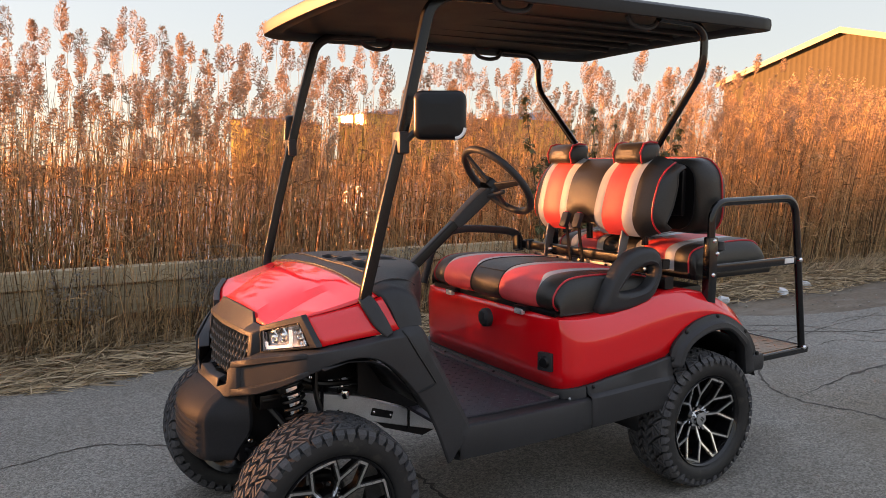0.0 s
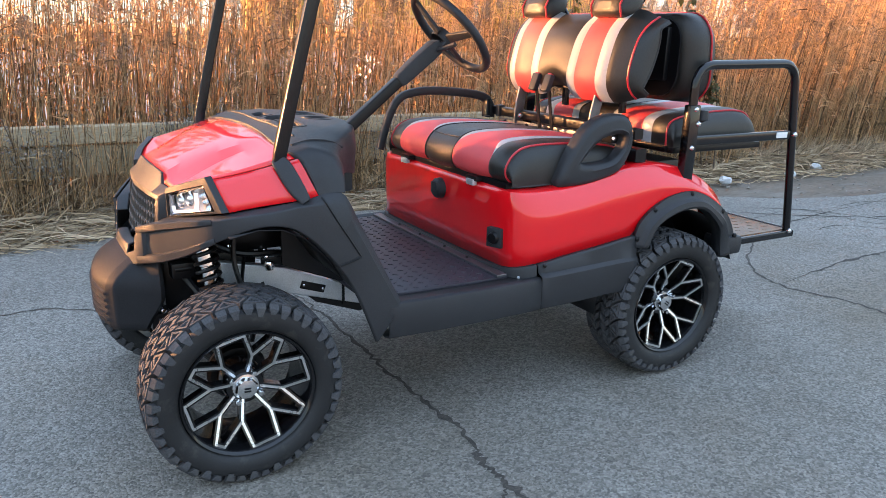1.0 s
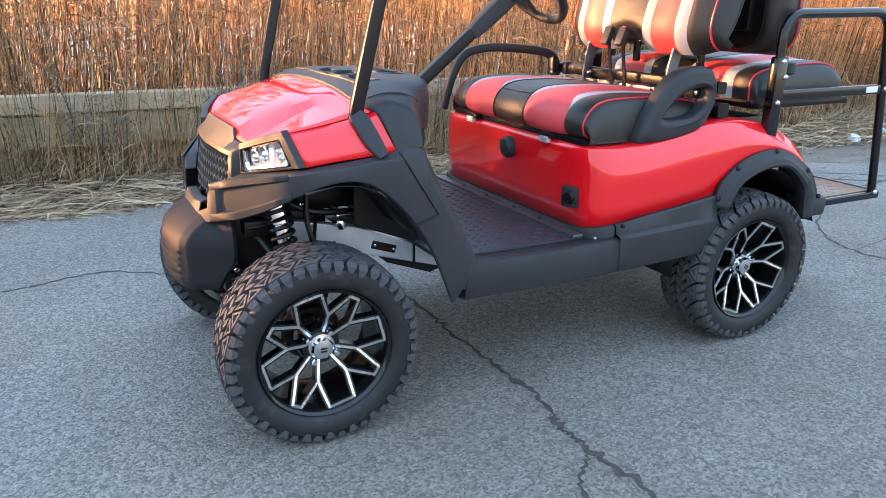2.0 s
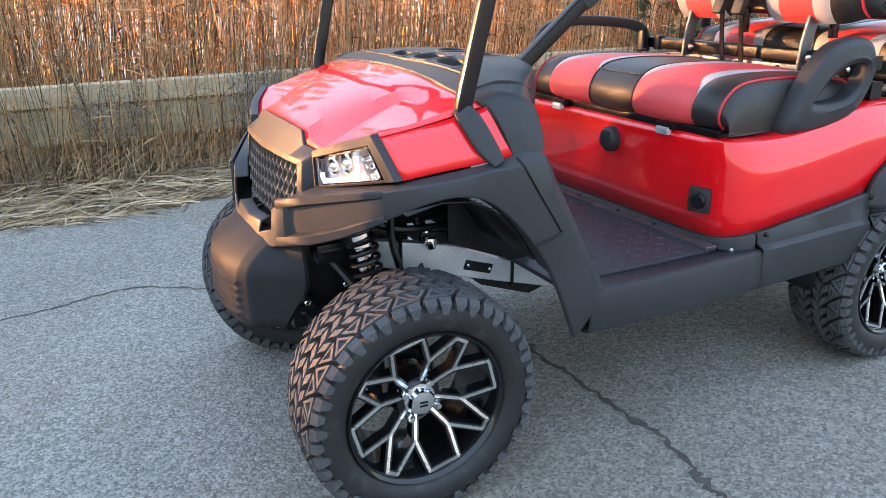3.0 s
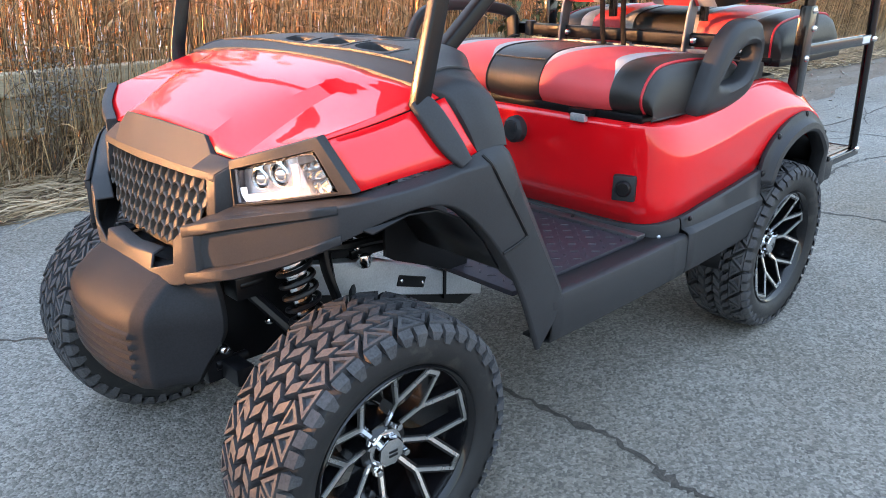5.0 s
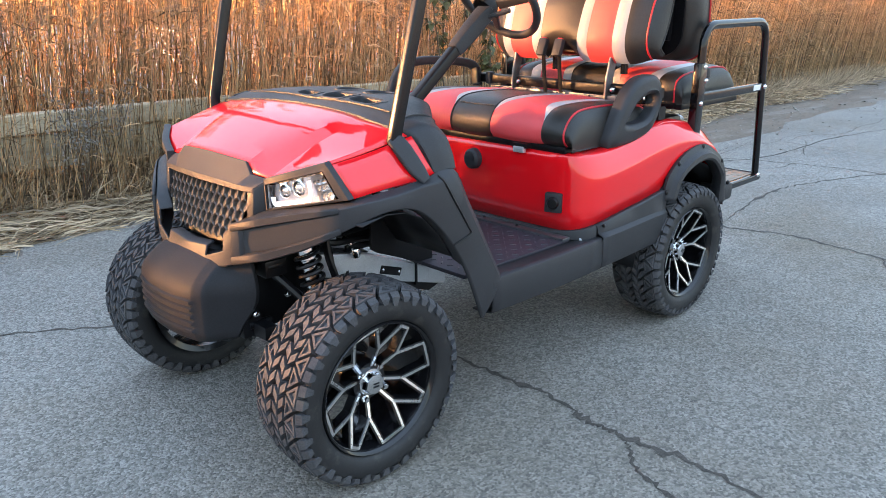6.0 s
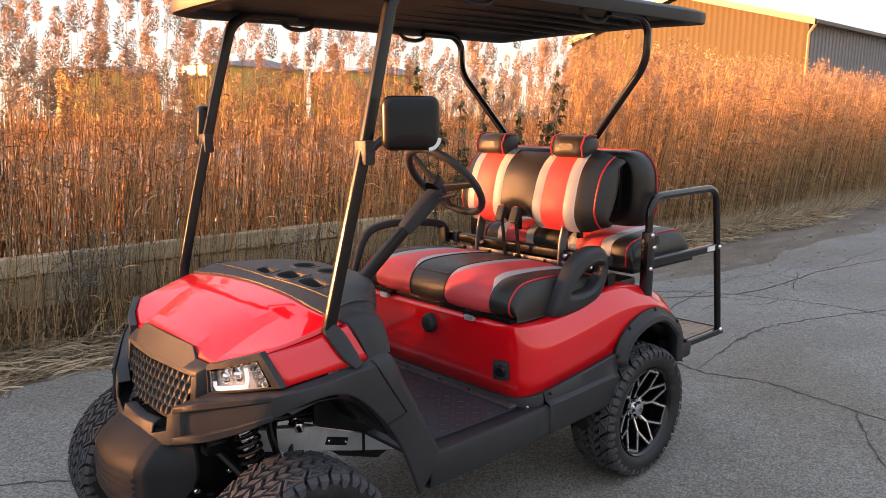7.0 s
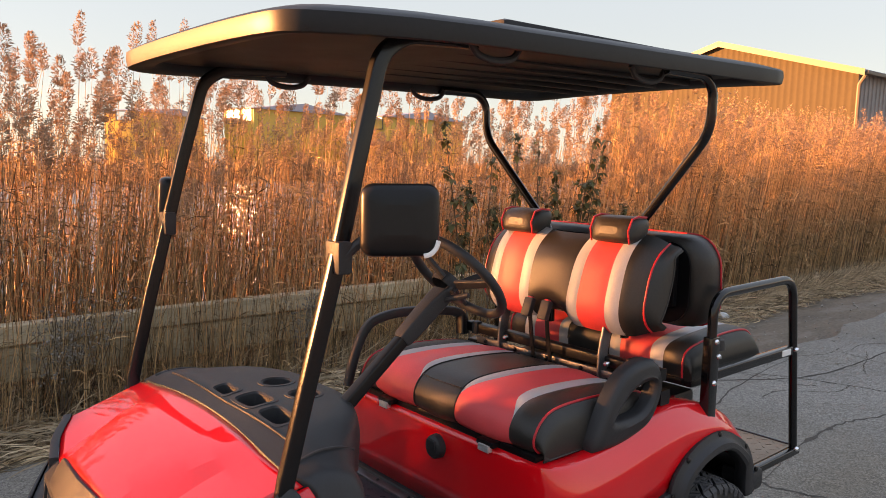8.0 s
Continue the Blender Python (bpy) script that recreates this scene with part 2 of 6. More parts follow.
def smooth_line(pts, n=6):
    """A Catmull-Rom curve through the points, n steps between two of them."""
    p = [Vector(q) for q in pts]
    p = [2 * p[0] - p[1], *p, 2 * p[-1] - p[-2]]
    out = []
    for i in range(1, len(p) - 2):
        for k in range(n):
            t = k / n
            a, b, c, d = p[i - 1], p[i], p[i + 1], p[i + 2]
            out.append(0.5 * ((2 * b) + (c - a) * t + (2 * a - 5 * b + 4 * c - d) * t * t + (3 * b - a - 3 * c + d) * t ** 3))
    return out + [p[-2]]


def rounded(pts, r=0.05, n=6):
    """A polyline whose inner corners are rounded with about the radius r."""
    p = [Vector(q) for q in pts]
    out = [p[0]]
    for a, b, c in zip(p, p[1:], p[2:]):
        d = min(r, (a - b).length * 0.45, (c - b).length * 0.45)
        s, e = b + (a - b).normalized() * d, b + (c - b).normalized() * d
        for k in range(n + 1):
            t = k / n
            out.append((1 - t) ** 2 * s + 2 * t * (1 - t) * b + t * t * e)
    return out + [p[-1]]


def sweep(path, section, closed_path=False, cap=True, up=(0, 0, 1)):
    """Sweeps a closed section of (side, up) pairs along a path. section may be a function of the share of the way."""
    bm, rings = bmesh.new(), []
    count = len(path)
    side = None
    for i, p in enumerate(path):
        a, b = path[i - 1] if (i or closed_path) else p, path[(i + 1) % count] if (i < count - 1 or closed_path) else p
        ahead = (b - a).normalized()
        if side is None:
            ref = Vector(up) if abs(ahead.dot(Vector(up))) < 0.95 else Vector((1, 0, 0))
            side = ahead.cross(ref).normalized()
        else:
            side = (side - ahead * side.dot(ahead)).normalized()
        top = side.cross(ahead)
        shape = section(i / max(count - 1, 1)) if callable(section) else section
        rings.append([bm.verts.new(p + side * u + top * v) for u, v in shape])
    k = len(rings[0])
    pairs = list(zip(rings, rings[1:])) + ([(rings[-1], rings[0])] if closed_path else [])
    for r0, r1 in pairs:
        for j in range(k):
            bm.faces.new((r0[j], r0[(j + 1) % k], r1[(j + 1) % k], r1[j]))
    if cap and not closed_path:
        bm.faces.new(rings[0][::-1])
        bm.faces.new(rings[-1])
    return bm


def ring(r, n=10, ry=None):
    ry = ry or r
    return [(r * math.cos(2 * math.pi * k / n), ry * math.sin(2 * math.pi * k / n)) for k in range(n)]


def oblong(w, h, r, n=3):
    """A rounded rectangle, w by h, as a section."""
    out = []
    for cx, cy, a0 in ((w / 2 - r, h / 2 - r, 0), (r - w / 2, h / 2 - r, 90), (r - w / 2, r - h / 2, 180), (w / 2 - r, r - h / 2, 270)):
        out += [(cx + r * math.cos(radians(a0 + 90 * k / n)), cy + r * math.sin(radians(a0 + 90 * k / n))) for k in range(n + 1)]
    return out


def tube(pts, r, bend=0.05, n=10, steps=6):
    return sweep(rounded(pts, bend, steps), ring(r, n))


def bar(pts, w, h, r=0.006, bend=0.04, up=(0, 0, 1)):
    return sweep(rounded(pts, bend, 5), oblong(w, h, r), up=up)


def lathe(profile, n=48, axis="y"):
    """Turns a profile of (radius, along) pairs round an axis."""
    bm, rings = bmesh.new(), []
    for k in range(n):
        a = 2 * math.pi * k / n
        c, s = math.cos(a), math.sin(a)
        rings.append([bm.verts.new({"y": (r * c, h, r * s), "z": (r * c, r * s, h), "x": (h, r * c, r * s)}[axis]) for r, h in profile])
    for k in range(n):
        r0, r1 = rings[k], rings[(k + 1) % n]
        for j in range(len(profile) - 1):
            bm.faces.new((r0[j], r1[j], r1[j + 1], r0[j + 1]))
    bmesh.ops.remove_doubles(bm, verts=bm.verts, dist=1e-5)
    return bm


def sheet(rows, close=False):
    """A grid surface through rows of points."""
    bm = bmesh.new()
    grid = [[bm.verts.new(p) for p in row] for row in rows]
    for r0, r1 in zip(grid, grid[1:]):
        n = len(r0)
        for j in range(n if close else n - 1):
            vs = []
            for v in (r0[j], r0[(j + 1) % n], r1[(j + 1) % n], r1[j]):
                if v not in vs:
                    vs.append(v)
            bm.faces.new(vs)
    bmesh.ops.remove_doubles(bm, verts=bm.verts, dist=1e-6)
    return bm


def prism(outline, depth):
    """A flat polygon of 3D points, given thickness along the vector depth."""
    bm = bmesh.new()
    a = [bm.verts.new(p) for p in outline]
    b = [bm.verts.new(Vector(p) + Vector(depth)) for p in outline]
    bm.faces.new(a)
    bm.faces.new(b[::-1])
    for i in range(len(a)):
        j = (i + 1) % len(a)
        bm.faces.new((a[j], a[i], b[i], b[j]))
    bmesh.ops.recalc_face_normals(bm, faces=bm.faces)
    return bm


def bolt(place, out, r=0.008, h=0.005):
    """A domed bolt head at a place, facing out."""
    bm = lathe([(0, h), (r * 0.6, h * 0.85), (r, h * 0.3), (r, -h)], 10, "z")
    turn = Vector(out).to_track_quat("Z", "Y").to_matrix().to_4x4()
    return moved(bm, Matrix.Translation(place) @ turn)


def smoothstep(a, b, x):
    t = min(max((x - a) / (b - a), 0), 1)
    return t * t * (3 - 2 * t)


def mix3(a, b, t):
    return Vector(a) * (1 - t) + Vector(b) * t


def both(name, bm, mat, parent, label="", **kw):
    """A part on the near side and its mirror image on the far side."""
    other = flip(bm)
    return part(name, bm, mat, parent, label, **kw), part(name, other, mat, parent, label, **kw)


# ---- the setting ----
def verge(x):
    """Where the asphalt ends: y of the edge at x."""
    return 2.3 - 1.12 * smoothstep(2.0, 6.0, x) + 0.06 * math.sin(1.7 * x) + 0.04 * math.sin(4.3 * x + 1)


def grass_edge(x):
    """Where the dead grass begins: past x = 3 a band of bare mud lies between it and the asphalt."""
    return verge(x) + 0.78 * smoothstep(2.5, 6.0, x)


def reed_front(x):
    return 3.12 - 0.5 * smoothstep(4.0, 8.0, x) - 0.012 * max(x - 8, 0)


def make_ground():
    n = 140
    xs = [-400, -120, -40, -14] + [-8 + 30 * k / n for k in range(n + 1)] + [28, 45, 90, 200, 500]
    # one sheet: road level, a shallow bank under the reeds, then on to the horizon
    rows = []
    for y, z in ((-500, 0), (-120, 0), (-30, 0), (-8, 0), (None, 0.0), (None, -0.012), (3.0, -0.01), (4.6, -0.05), (5.4, -0.25), (14, -0.3), (60, -0.3), (500, -0.05)):
        row = []
        for x in xs:
            yy = y if y is not None else verge(x) + (0.0 if z == 0 else 0.05)
            row.append((x, yy, z))
        rows.append(row)
    ob = part("ground", sheet(rows), DIRT)
    tagged(ob, "brown dirt ground strewn with dead grass", "ground", kind="structure")
    rows = [[(x, y if y is not None else verge(x) + 0.02 * math.sin(23 * x) + 0.015 * math.sin(57 * x), 0.004) for x in xs] for y in (-500, -60, -12, -4, -1, None)]
    road = part("road", sheet(rows), ASPHALT)
    tagged(road, "weathered grey asphalt road with cracks", "road", kind="structure")


def crack(points, width, seed):
    """A jagged crack in the asphalt with crumbling edges."""
    rng = random.Random(seed)
    line = smooth_line([(x, y, 0.0) for x, y in points], 14)
    bm, last = bmesh.new(), None
    for i, p in enumerate(line):
        a, b = line[max(i - 1, 0)], line[min(i + 1, len(line) - 1)]
        side = (b - a).normalized().cross(Vector((0, 0, 1)))
        jag = side * rng.uniform(-1, 1) * width * 1.3
        w0, w1 = (width * rng.uniform(0.3, 1.25) * (2.2 if rng.random() < 0.18 else 1) for _ in range(2))
        taper = min(1, 8 * i / len(line) + 0.15, 8 * (1 - i / len(line)) + 0.15)
        v = [bm.verts.new(p + jag + side * w * taper + Vector((0, 0, z))) for w, z in ((w0, 0.0058), (0, 0.0064), (-w1, 0.0058))]
        if last:
            for k in (0, 1):
                bm.faces.new((last[k], last[k + 1], v[k + 1], v[k]))
        last = v
    ob = part("crack", bm, CRACK)
    return tagged(ob, "dark jagged crack in grey asphalt", "crack", "cracks in the road", "structure")


make_ground()
crack([(0.56, 0.9), (0.62, 0.4), (0.635, 0.0), (0.66, -0.35), (0.69, -0.67), (0.66, -0.86), (0.672, -1.0), (0.70, -1.3), (0.62, -1.75)], 0.009, 1)
crack([(0.672, -1.0), (0.55, -1.12), (0.50, -1.3), (0.38, -1.6)], 0.006, 2)
crack([(-2.6, 0.55), (-1.6, 0.95), (-0.95, 1.05), (-0.57, 1.13), (-0.2, 0.92), (0.2, 0.85), (0.62, 0.7)], 0.007, 3)
crack([(3.0, -2.2), (3.1, -1.0), (3.15, -0.52), (3.03, -0.12), (3.3, 0.3), (4.2, 0.75), (6.0, 1.0)], 0.007, 4)
crack([(3.03, -0.12), (4.03, 0.0), (4.7, -0.12), (6.5, -0.8), (9, -1.6)], 0.008, 5)
crack([(4.0, 1.3), (5.2, 0.6), (6.8, 0.5), (8.8, 0.1)], 0.009, 6)
crack([(2.0, -1.9), (2.5, -1.35), (3.1, -1.0)], 0.005, 7)
crack([(4.4, 1.25), (4.9, 0.9), (5.3, -0.1), (5.2, -1.2)], 0.006, 8)
for k, (x, y, dx, dy) in enumerate(((3.4, 0.9, 1.2, 0.15), (4.3, 0.55, 0.9, -0.25), (5.1, 0.95, 1.3, -0.1), (5.6, 0.35, 0.8, 0.3), (6.3, 0.75, 1.1, -0.2), (4.7, 1.05, 0.3, -0.6), (6.0, 0.1, 0.2, 0.7), (7.2, 0.5, 1.4, 0.1))):
    crack([(x, y), (x + 0.35 * dx, y + 0.2 * dy + 0.06), (x + 0.7 * dx, y + 0.8 * dy - 0.04), (x + dx, y + dy)], 0.004, 30 + k)

water = part("water", sheet([[(-260, y, -0.12), (400, y, -0.12)] for y in (4.9, 430)]), WATER)
tagged(water, "still pale water behind the reeds", "water", kind="structure")


# ---- fence ----
def make_fence():
    fence = thing("timber_fence", "low weathered timber fence half sunk in dead reeds", "fence")
    rng = random.Random(5)
    x = -7.0
    while x < 4.6:
        length = 1.85
        for z0, h, y0, y1 in ((0.505, 0.125, 2.955, 3.055), (0.275, 0.215, 2.985, 3.02)):
            b = box(x + 0.004, x + length - 0.004, y0, y1, z0, z0 + h, 0.008, 1)
            tilt = rng.uniform(-0.012, 0.012)
            for v in b.verts:
                v.co.z += tilt * (v.co.x - x) + rng.uniform(-0.002, 0.002)
            part("board", b, TIMBER, fence)
        part("post", box(x - 0.045, x + 0.045, 3.025, 3.11, -0.05, 0.495 + rng.uniform(0, 0.005), 0.006, 1), TIMBER, fence)
        x += length


make_fence()


# ---- reeds, grass and weeds ----
def strands(roots, tips, bends, radii, sides=3, segments=4, flat=False):
    """Many thin tapered stalks in one mesh; arrays of roots, tips, sideways bends and radii."""
    count = len(roots)
    t = np.linspace(0, 1, segments + 1)
    along = roots[:, None] + (tips - roots)[:, None] * t[None, :, None] + bends[:, None] * (t ** 2)[None, :, None]
    ahead = tips - roots
    a = np.cross(ahead, np.random.normal(size=(count, 3)))
    a /= np.linalg.norm(a, axis=1, keepdims=True) + 1e-9
    b = np.cross(ahead / (np.linalg.norm(ahead, axis=1, keepdims=True) + 1e-9), a)
    thick = radii[:, None] * (1 - 0.75 * t)[None]
    if flat:
        thick = radii[:, None] * np.sin(np.pi * (0.15 + 0.85 * t))[None] + 0.0004
        side = a[:, None] * thick[..., None]
        co = np.stack([along + side, along - side], 2)
        k = 2
    else:
        ang = 2 * np.pi * np.arange(sides) / sides
        off = np.cos(ang)[None, None, :, None] * a[:, None, None] + np.sin(ang)[None, None, :, None] * b[:, None, None]
        co = along[:, :, None] + off * thick[:, :, None, None]
        k = sides
    rows = segments + 1
    base = (np.arange(count) * rows * k)[:, None, None]
    i, j = np.meshgrid(np.arange(segments), np.arange(k if not flat else 1), indexing="ij")
    quad = np.stack([i * k + j, i * k + (j + 1) % k, (i + 1) * k + (j + 1) % k, (i + 1) * k + j], -1).reshape(1, -1, 4)
    faces = (base + quad).reshape(-1, 4)
    return co.reshape(-1, 3), faces


def quads_mesh(name, mat, chunks):
    """One mesh out of chunks of (points, quads)."""
    cos, faces, start = [], [], 0
    for co, f in chunks:
        cos.append(co)
        faces.append(f + start)
        start += len(co)
    co, f = np.concatenate(cos), np.concatenate(faces)
    me = bpy.data.meshes.new(name)
    me.vertices.add(len(co))
    me.vertices.foreach_set("co", co.astype(np.float32).ravel())
    me.loops.add(f.size)
    me.loops.foreach_set("vertex_index", f.astype(np.int32).ravel())
    me.polygons.add(len(f))
    me.polygons.foreach_set("loop_start", (np.arange(len(f)) * 4).astype(np.int32))
    me.polygons.foreach_set("loop_total", np.full(len(f), 4, np.int32))
    me.polygons.foreach_set("use_smooth", np.ones(len(f), bool))
    me.update(calc_edges=True)
    me.validate()
    me.materials.append(mat)
    return new(name, me)


R = np.random.default_rng(11)


def tufts_of(axis_root, sway, size, count, fat):
    """The woolly hairs of the plumes: fine strips that crowd round each axis and nod to one side."""
    out = []
    n = len(axis_root)
    nod = R.uniform(0, 2 * np.pi, n)
    nod = np.stack([np.cos(nod), np.sin(nod), 0 * nod], 1)
    for _ in range(count):
        s = R.random(n)
        broad = (0.35 + 0.65 * np.sin(np.pi * s ** 0.8) ** 0.7) * size * 0.23
        turn = R.uniform(0, 2 * np.pi, n)
        side = np.stack([np.cos(turn), np.sin(turn), 0 * turn], 1)
        p = axis_root + sway * (s ** 2)[:, None] + np.stack([0 * s, 0 * s, size * 0.86 * s], 1)
        p += side * (broad * 0.75 * R.random(n) ** 0.6)[:, None]
        length = size * R.uniform(0.07, 0.15, n)
        tip = p + (side + 0.5 * nod) * (broad * R.uniform(0.05, 0.45, n))[:, None] + np.stack([0 * s, 0 * s, length * R.uniform(0.3, 1.0, n)], 1)
        droop = nod * (0.15 * length)[:, None] + np.stack([0 * s, 0 * s, -0.3 * length], 1)
        out.append(strands(p, tip, droop, fat * R.uniform(0.6, 1.4, n), segments=2, flat=True))
    return out


def scatter_reeds(count, x0, x1, depth, height, thick, plume_share, plume_tufts, leaf_count, power=1.6, hair=0.002, low_leaf=0.15, plume_size=(0.20, 0.34)):
    """Stalks, leaves and plumes of one stretch of reed."""
    x = R.uniform(x0, x1, count)
    y = np.array([reed_front(v) for v in x]) + depth * R.random(count) ** power
    z = -0.02 - 0.04 * np.clip(y - 3, 0, 5)
    h = height * ((0.78 + 0.22 * R.random(count)) if height > 2 else (0.45 + 0.55 * R.random(count))) * (1 - 0.25 * (R.random(count) < 0.25))
    h *= np.clip(0.62 + 0.45 * (y - np.array([reed_front(v) for v in x])) / 0.9, 0.62, 1.0) ** 0.6
    roots = np.stack([x, y, z], 1)
    lean = R.normal(0, 0.055, (count, 2)) + np.stack([0.035 + 0.14 * np.clip((x - 5.0) / 4.0, 0, 1), -0.02 + 0 * x], 1)
    tips = roots + np.stack([h * lean[:, 0], h * lean[:, 1], h], 1)
    bends = np.stack([R.normal(0.05, 0.08, count), R.normal(-0.02, 0.06, count), -0.01 * np.ones(count)], 1)
    stems = [strands(roots, tips, bends, thick * R.uniform(0.7, 1.3, count), segments=3)]
    # long dry leaves
    for k in range(leaf_count):
        at = R.uniform(low_leaf, 0.92, count)
        p = roots + (tips - roots) * at[:, None] + bends * (at ** 2)[:, None]
        turn = R.uniform(0, 2 * np.pi, count)
        length = R.uniform(0.10, 0.30, count)
        out = np.stack([np.cos(turn), np.sin(turn), R.uniform(0.1, 1.4, count)], 1)
        out *= (length / np.linalg.norm(out, axis=1))[:, None]
        drop = np.stack([0.2 * out[:, 0], 0.2 * out[:, 1], -length * R.uniform(0.2, 1.3, count)], 1)
        stems.append(strands(p, p + out, drop, R.uniform(0.003, 0.007, count), segments=3, flat=True))
    # feathery plumes on the taller ones
    chosen = np.flatnonzero(R.random(count) < plume_share)
    tip = (tips + bends)[chosen]
    sway = R.normal(0, 0.022, (len(chosen), 3)) + np.array([0.02, -0.01, 0])
    size = R.uniform(*plume_size, len(chosen))
    plumes = tufts_of(tip - np.array([0, 0, 0.10]) * size[:, None], sway, size, plume_tufts, hair) if len(chosen) else []
    return stems, plumes


stems, plumes = [], []
REED_STRETCHES = (
    # count, from, to, depth, height, stem, plumed, hairs, leaves, spread, hair, lowest leaf, plume size
    (1600, -2.2, 6.5, 1.5, 2.10, 0.0054, 0.42, 100, 2, 0.9, 0.0038, 0.3, (0.14, 0.22)),
    (260, -2.2, 7.5, 1.7, 2.64, 0.0050, 1.0, 400, 1, 0.9, 0.0029, 0.4, (0.20, 0.29)),
    (420, -2.2, 7.5, 1.7, 2.34, 0.0050, 1.0, 220, 1, 0.9, 0.0034, 0.4, (0.17, 0.26)),
    (1500, -2.2, 6.5, 1.3, 1.95, 0.0062, 0.0, 0, 1, 0.8, 0.002, 0.45),
    (900, -2.2, 6.5, 1.5, 2.05, 0.0050, 0.0, 0, 4, 0.8, 0.002, 0.66),
    (2000, 6.5, 15, 1.3, 1.1, 0.0042, 0.0, 0, 3, 0.8),
    # next six stretches are unseen, added to filter the low sun on the cart
    (1250, -4.2, -2.2, 1.9, 2.10, 0.006, 0.0, 0, 3, 1.0),
    (680, -5.0, -2.0, 1.6, 2.5, 0.005, 0.7, 34, 2, 1.1, 0.010),
    (1900, -14, -4.2, 1.9, 1.92, 0.006, 0.0, 0, 3, 1.0),
    (600, -14, -5.0, 1.6, 2.4, 0.005, 0.7, 30, 2, 1.1, 0.010),
    (9000, -7.5, -2.8, 1.6, 1.42, 0.007, 0.0, 0, 2, 1.0),
    (500, -14, -3.0, 1.6, 2.02, 0.008, 0.0, 0, 2, 1.0),
    (3000, 6.5, 16, 2.2, 2.5, 0.0050, 0.42, 56, 3, 1.0, 0.0065, 0.3, (0.18, 0.30)),
    (2200, 16, 34, 3.6, 2.45, 0.008, 0.6, 24, 2, 1.0, 0.011),
    (1500, 6.5, 16, 1.7, 2.2, 0.0052, 0.0, 0, 3, 1.0),
    (1500, 16, 34, 2.6, 2.35, 0.008, 0.0, 0, 3, 1.0))
for job in REED_STRETCHES:
    s, p = scatter_reeds(*job)
    stems += s
    plumes += p
def far_bank():
    """The reed belt on the other bank, beyond the water."""
    count = 5200
    x = R.uniform(-20, 75, count)
    y = 46 + 5 * R.random(count)
    h = R.uniform(1.1, 1.9, count)
    roots = np.stack([x, y, -0.1 + 0 * x], 1)
    tips = roots + np.stack([R.normal(0.1, 0.18, count), R.normal(0, 0.12, count), h], 1)
    bends = np.stack([R.normal(0.1, 0.1, count), 0 * x, 0 * x], 1)
    belt = [strands(roots, tips, bends, R.uniform(0.03, 0.07, count), segments=2, flat=True)]
    tagged(quads_mesh("far_reeds", REED, belt), "belt of dry reeds on the far bank of the water", "reeds", kind="stuff")


far_bank()
tagged(quads_mesh("reeds", REED, stems), "dense tall stand of dry golden reeds", "reeds", kind="stuff")
tagged(quads_mesh("reed_plumes", PLUME, plumes), "feathery pale brown seed plumes on dry reeds", "reed plumes", kind="stuff")


def scatter_grass():
    """Flattened dead grass between the road and the reeds, and tufts at the foot of the fence."""
    mats, tufts = [], []
    for count, x0, x1 in ((17000, -4.5, 3.0), (11000, 3.0, 11.0), (3500, 11.0, 30.0)):
        x = R.uniform(x0, x1, count)
        edge = np.array([grass_edge(v) for v in x])
        far = np.array([reed_front(v) for v in x]) + 0.15
        y = edge - 0.06 + (far - edge + 0.06) * R.random(count) ** 0.7
        z = 0.008 + 0.07 * np.clip((y - edge) / 0.8, 0, 1) * R.random(count)
        p = np.stack([x, y, z], 1)
        turn = R.normal(0.1, 0.5, count) * (1 + 1.6 * np.clip((y - edge) / 0.5, 0, 1)) + np.pi * (R.random(count) < 0.5)
        length = R.uniform(0.16, 0.72, count) * np.clip(0.45 + (y - edge), 0.4, 1)
        out = np.stack([np.cos(turn), np.sin(turn) * 0.7, R.uniform(-0.02, 0.55, count)], 1) * length[:, None]
        drop = np.stack([0 * x, R.normal(0, 0.05, count), -0.8 * np.clip(out[:, 2], 0, 1)], 1)
        mats.append(strands(p, p + out, drop, R.uniform(0.0022, 0.0070, count), segments=3, flat=True))
    for count, x0, x1, hi in ((5600, -4.5, 4.5, 0.42), (2800, 4.5, 14, 0.38), (900, 14, 30, 0.45)):
        x = R.uniform(x0, x1, count)
        far = np.array([reed_front(v) for v in x])
        y = far - 0.42 * R.random(count) ** 1.6
        p = np.stack([x, y, 0 * x], 1)
        out = np.stack([R.normal(0.05, 0.16, count), R.normal(-0.06, 0.14, count), hi * R.uniform(0.35, 1.0, count)], 1)
        drop = np.stack([R.normal(0, 0.06, count), R.normal(-0.02, 0.05, count), -0.10 * out[:, 2]], 1)
        tufts.append(strands(p, p + out, drop, R.uniform(0.0012, 0.003, count), segments=3, flat=True))
    tagged(quads_mesh("dead_grass", STRAW, mats), "matted flat dead grass along the road edge", "dead grass", kind="stuff")
    tagged(quads_mesh("grass_tufts", STRAW, tufts), "dry upright grass tufts at the foot of the reeds", "grass", kind="stuff")


scatter_grass()


